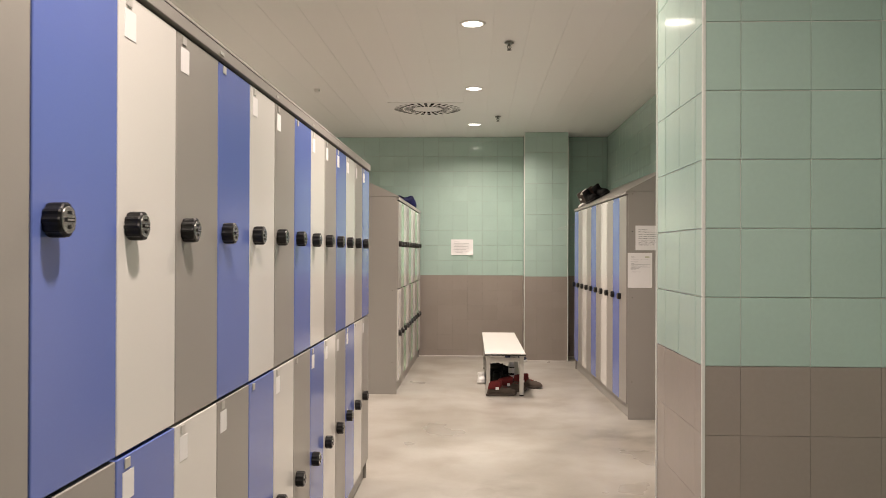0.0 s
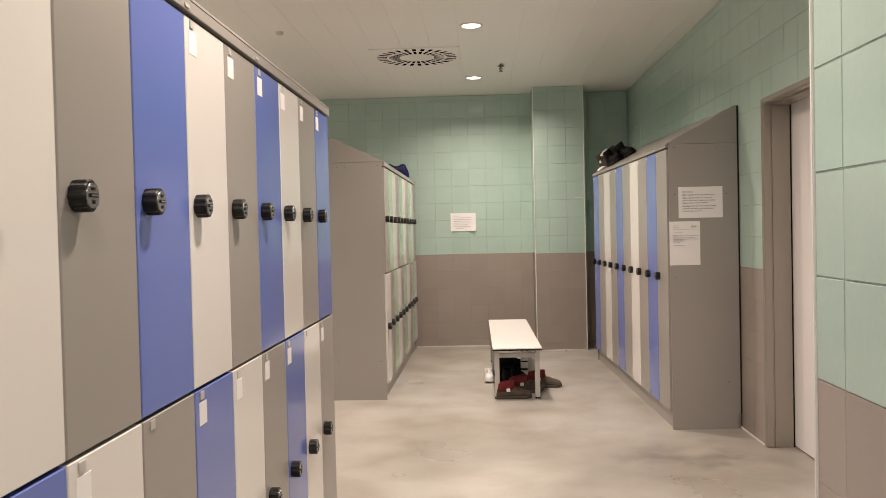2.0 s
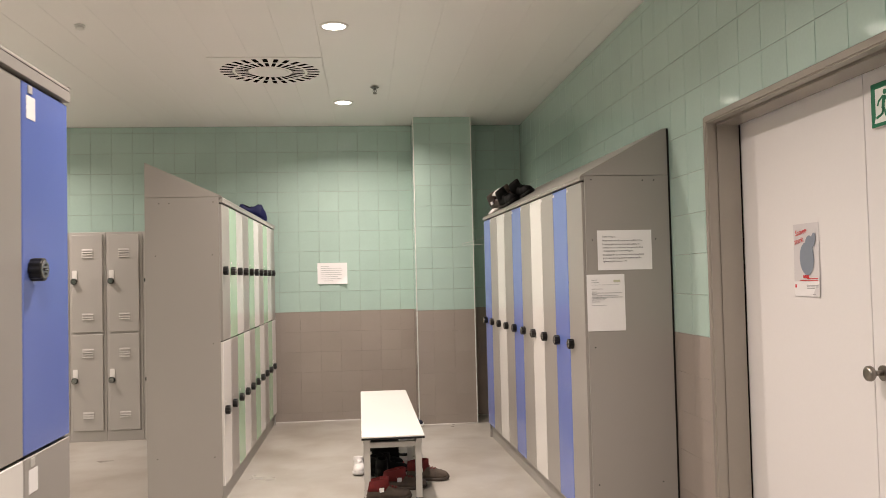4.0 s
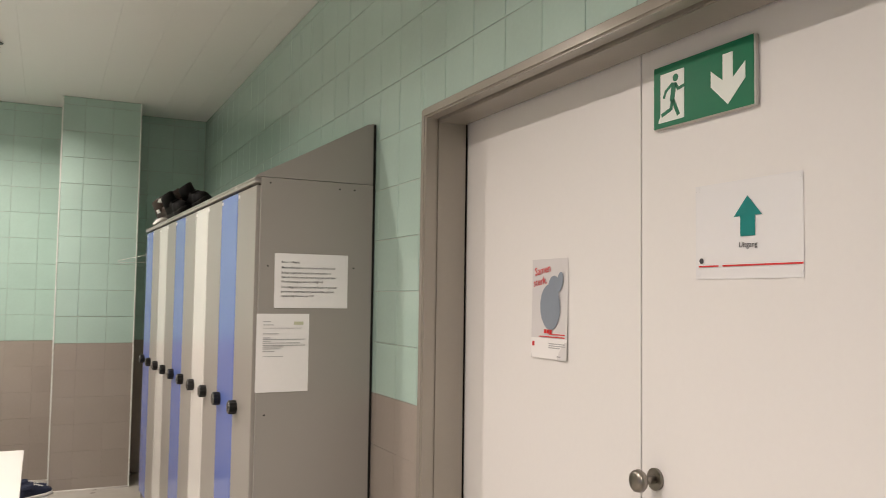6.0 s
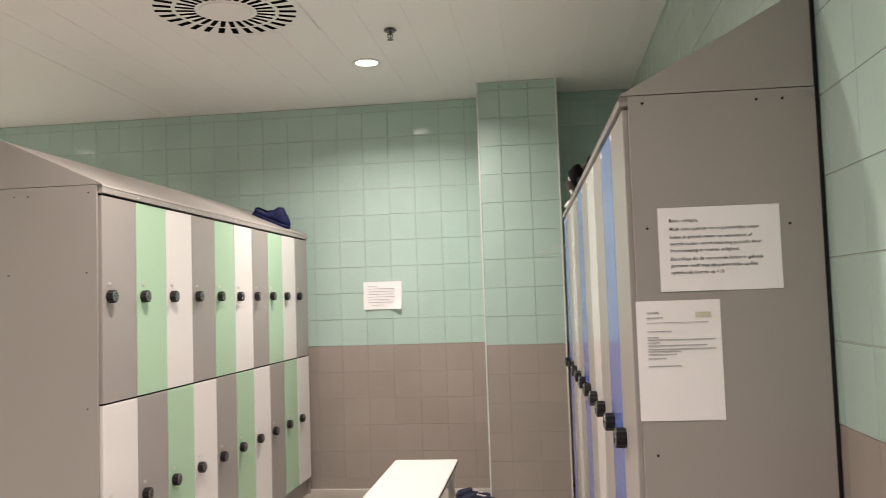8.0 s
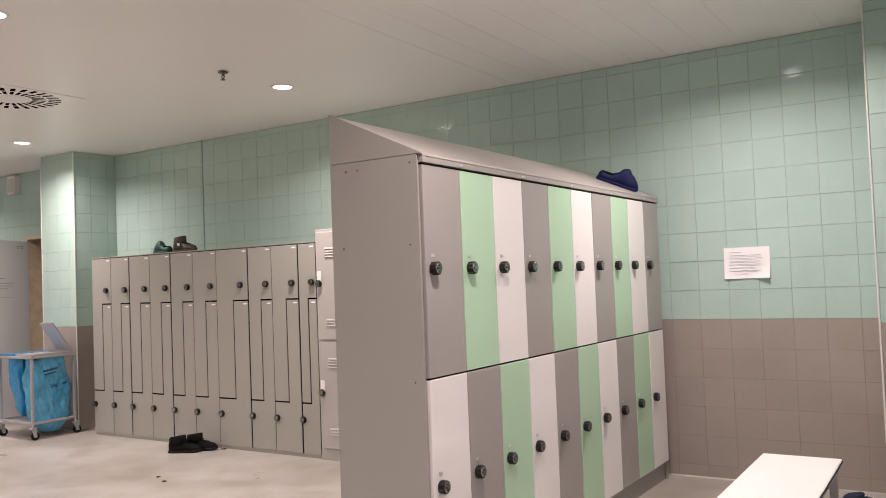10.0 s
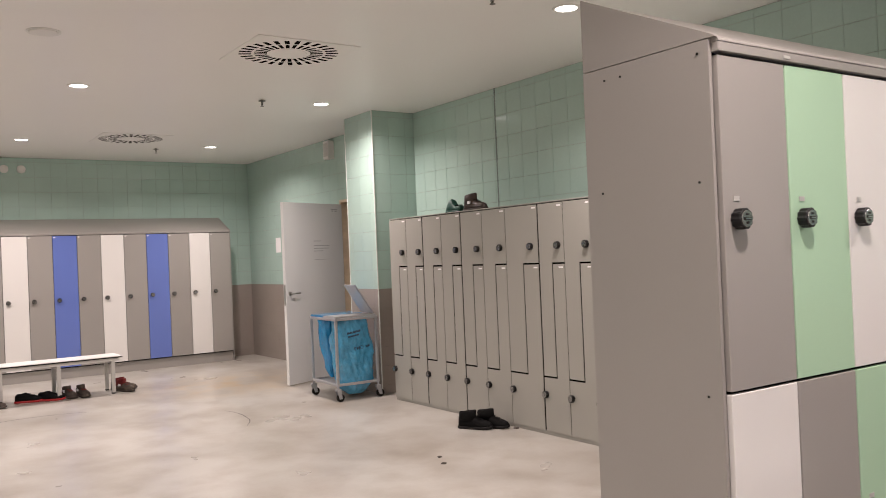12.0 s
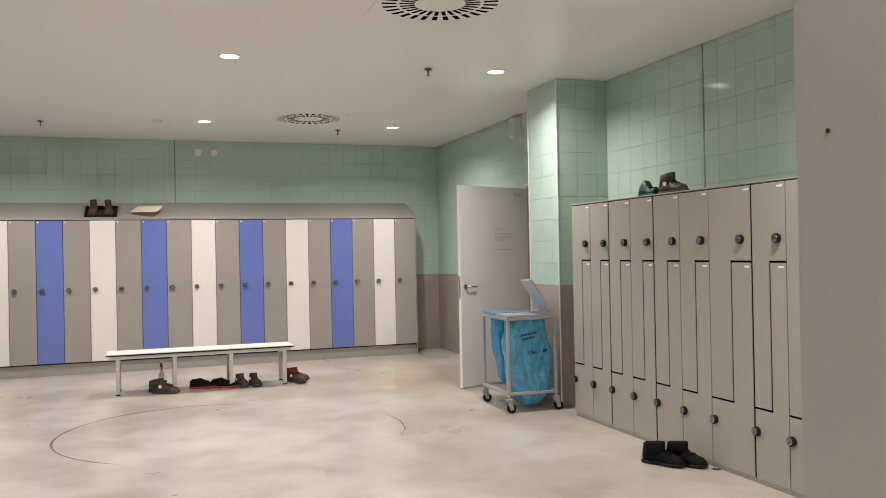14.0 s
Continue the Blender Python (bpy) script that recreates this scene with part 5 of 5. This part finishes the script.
# spray bottle under the far bench
sb = thing("spray_bottle", "pale spray bottle with a red head under the far bench", "spray bottle", m=pose(-9.66, 7.33, 0))
part("body", loft(bmesh.new(), [[(r * math.cos(a), r * 0.8 * math.sin(a), z) for a in [2 * math.pi * k / 20 for k in range(20)]] for r, z in ((0.036, 0.0), (0.040, 0.01), (0.040, 0.15), (0.030, 0.185), (0.014, 0.215), (0.013, 0.24))]), M_WHITEFAB, sb)
bm = box(-0.020, -0.014, 0.2405, 0.055, 0.014, 0.285, bevel=0.006, seg=2)
bx(bm, 0.022, -0.006, 0.205, 0.032, 0.006, 0.2415, bevel=0.002)
part("spray_head", bm, M_REDRUB, sb, "red trigger head")


# ---------------------------------------------------------------- ceiling lamps
def downlight(x, y):
    t = thing("downlight", "round recessed white ceiling downlight, lit", "ceiling light", "ceiling downlights", pose(x, y, CEIL))
    rings = [[(r * math.cos(a), r * math.sin(a), z) for a in [2 * math.pi * i / 32 for i in range(32)]] for r, z in ((0.070, -0.001), (0.072, -0.008), (0.086, -0.006), (0.091, 0.0))]
    part("trim_ring", shared(("trim_ring",), lambda: loft(bmesh.new(), rings, caps=False), M_PLASTIC), None, t)
    part("diffuser", shared(("diffuser",), lambda: cyl(bmesh.new(), (0, 0, -0.002), (0, 0, -0.006), 0.071, 32), M_GLOW), None, t, "glowing diffuser")


for lx, ly in LAMPS:
    downlight(lx, ly)

# ---------------------------------------------------------------- wall tiles
rest = []
tile_face(wall_north, (EAST, NORTH, 0), (-1, 0, 0), (0, -1, 0), EAST - WEST, phase=EAST - 0.146 - 8 * PITCH, single=(0, 3.2), rest=rest,
          skip=[(EAST - W1 - 0.0, EAST - W0, 0, WTOP)])
tiling(wall_north, rest)
rest = []
tile_face(wall_east, (EAST, STUB[2], 0), (0, 1, 0), (-1, 0, 0), NORTH - STUB[2], phase=6.43 - STUB[2] - 17 * PITCH, single=(0.9, 4.6), rest=rest, skip=[(D0 - STUB[2], D1 - STUB[2], 0, DTOP)])
tiling(wall_east, rest)
rest = []
tile_face(wall_west, (WEST, NORTH, 0), (0, -1, 0), (1, 0, 0), NORTH - 3.0, single=(-2, -1), rest=rest)
tiling(wall_west, rest)
tile_face(wall_stub, (STUB[0], STUB[1], 0), (1, 0, 0), (0, -1, 0), EAST - STUB[0], phase=0.108, drop=0.020)
tile_face(wall_stub, (STUB[0], STUB[2], 0), (0, -1, 0), (-1, 0, 0), STUB[2] - STUB[1], phase=0.130, drop=0.020)
tile_face(wall_stub, (EAST, STUB[2], 0), (-1, 0, 0), (0, 1, 0), EAST - STUB[0], drop=0.020)
for wall, (x0, x1, y0), ph in ((pillar_1, PA, 0.16), (pillar_2, PB, 0.10)):
    tile_face(wall, (x0, y0, 0), (1, 0, 0), (0, -1, 0), x1 - x0, phase=ph)
    tile_face(wall, (x0, NORTH, 0), (0, -1, 0), (-1, 0, 0), NORTH - y0)
    tile_face(wall, (x1, y0, 0), (0, 1, 0), (1, 0, 0), NORTH - y0)
for wall, cx, cy in ((wall_stub, STUB[0], STUB[1]), (wall_stub, STUB[0], STUB[2]), (pillar_1, PA[0], PA[2]), (pillar_1, PA[1], PA[2]), (pillar_2, PB[0], PB[2]), (pillar_2, PB[1], PB[2])):
    part("corner_trim", box(cx - 0.005, cy - 0.005, 0, cx + 0.005, cy + 0.005, CEIL, bevel=0.002, seg=2), M_TRIM, wall, "pale corner profile")
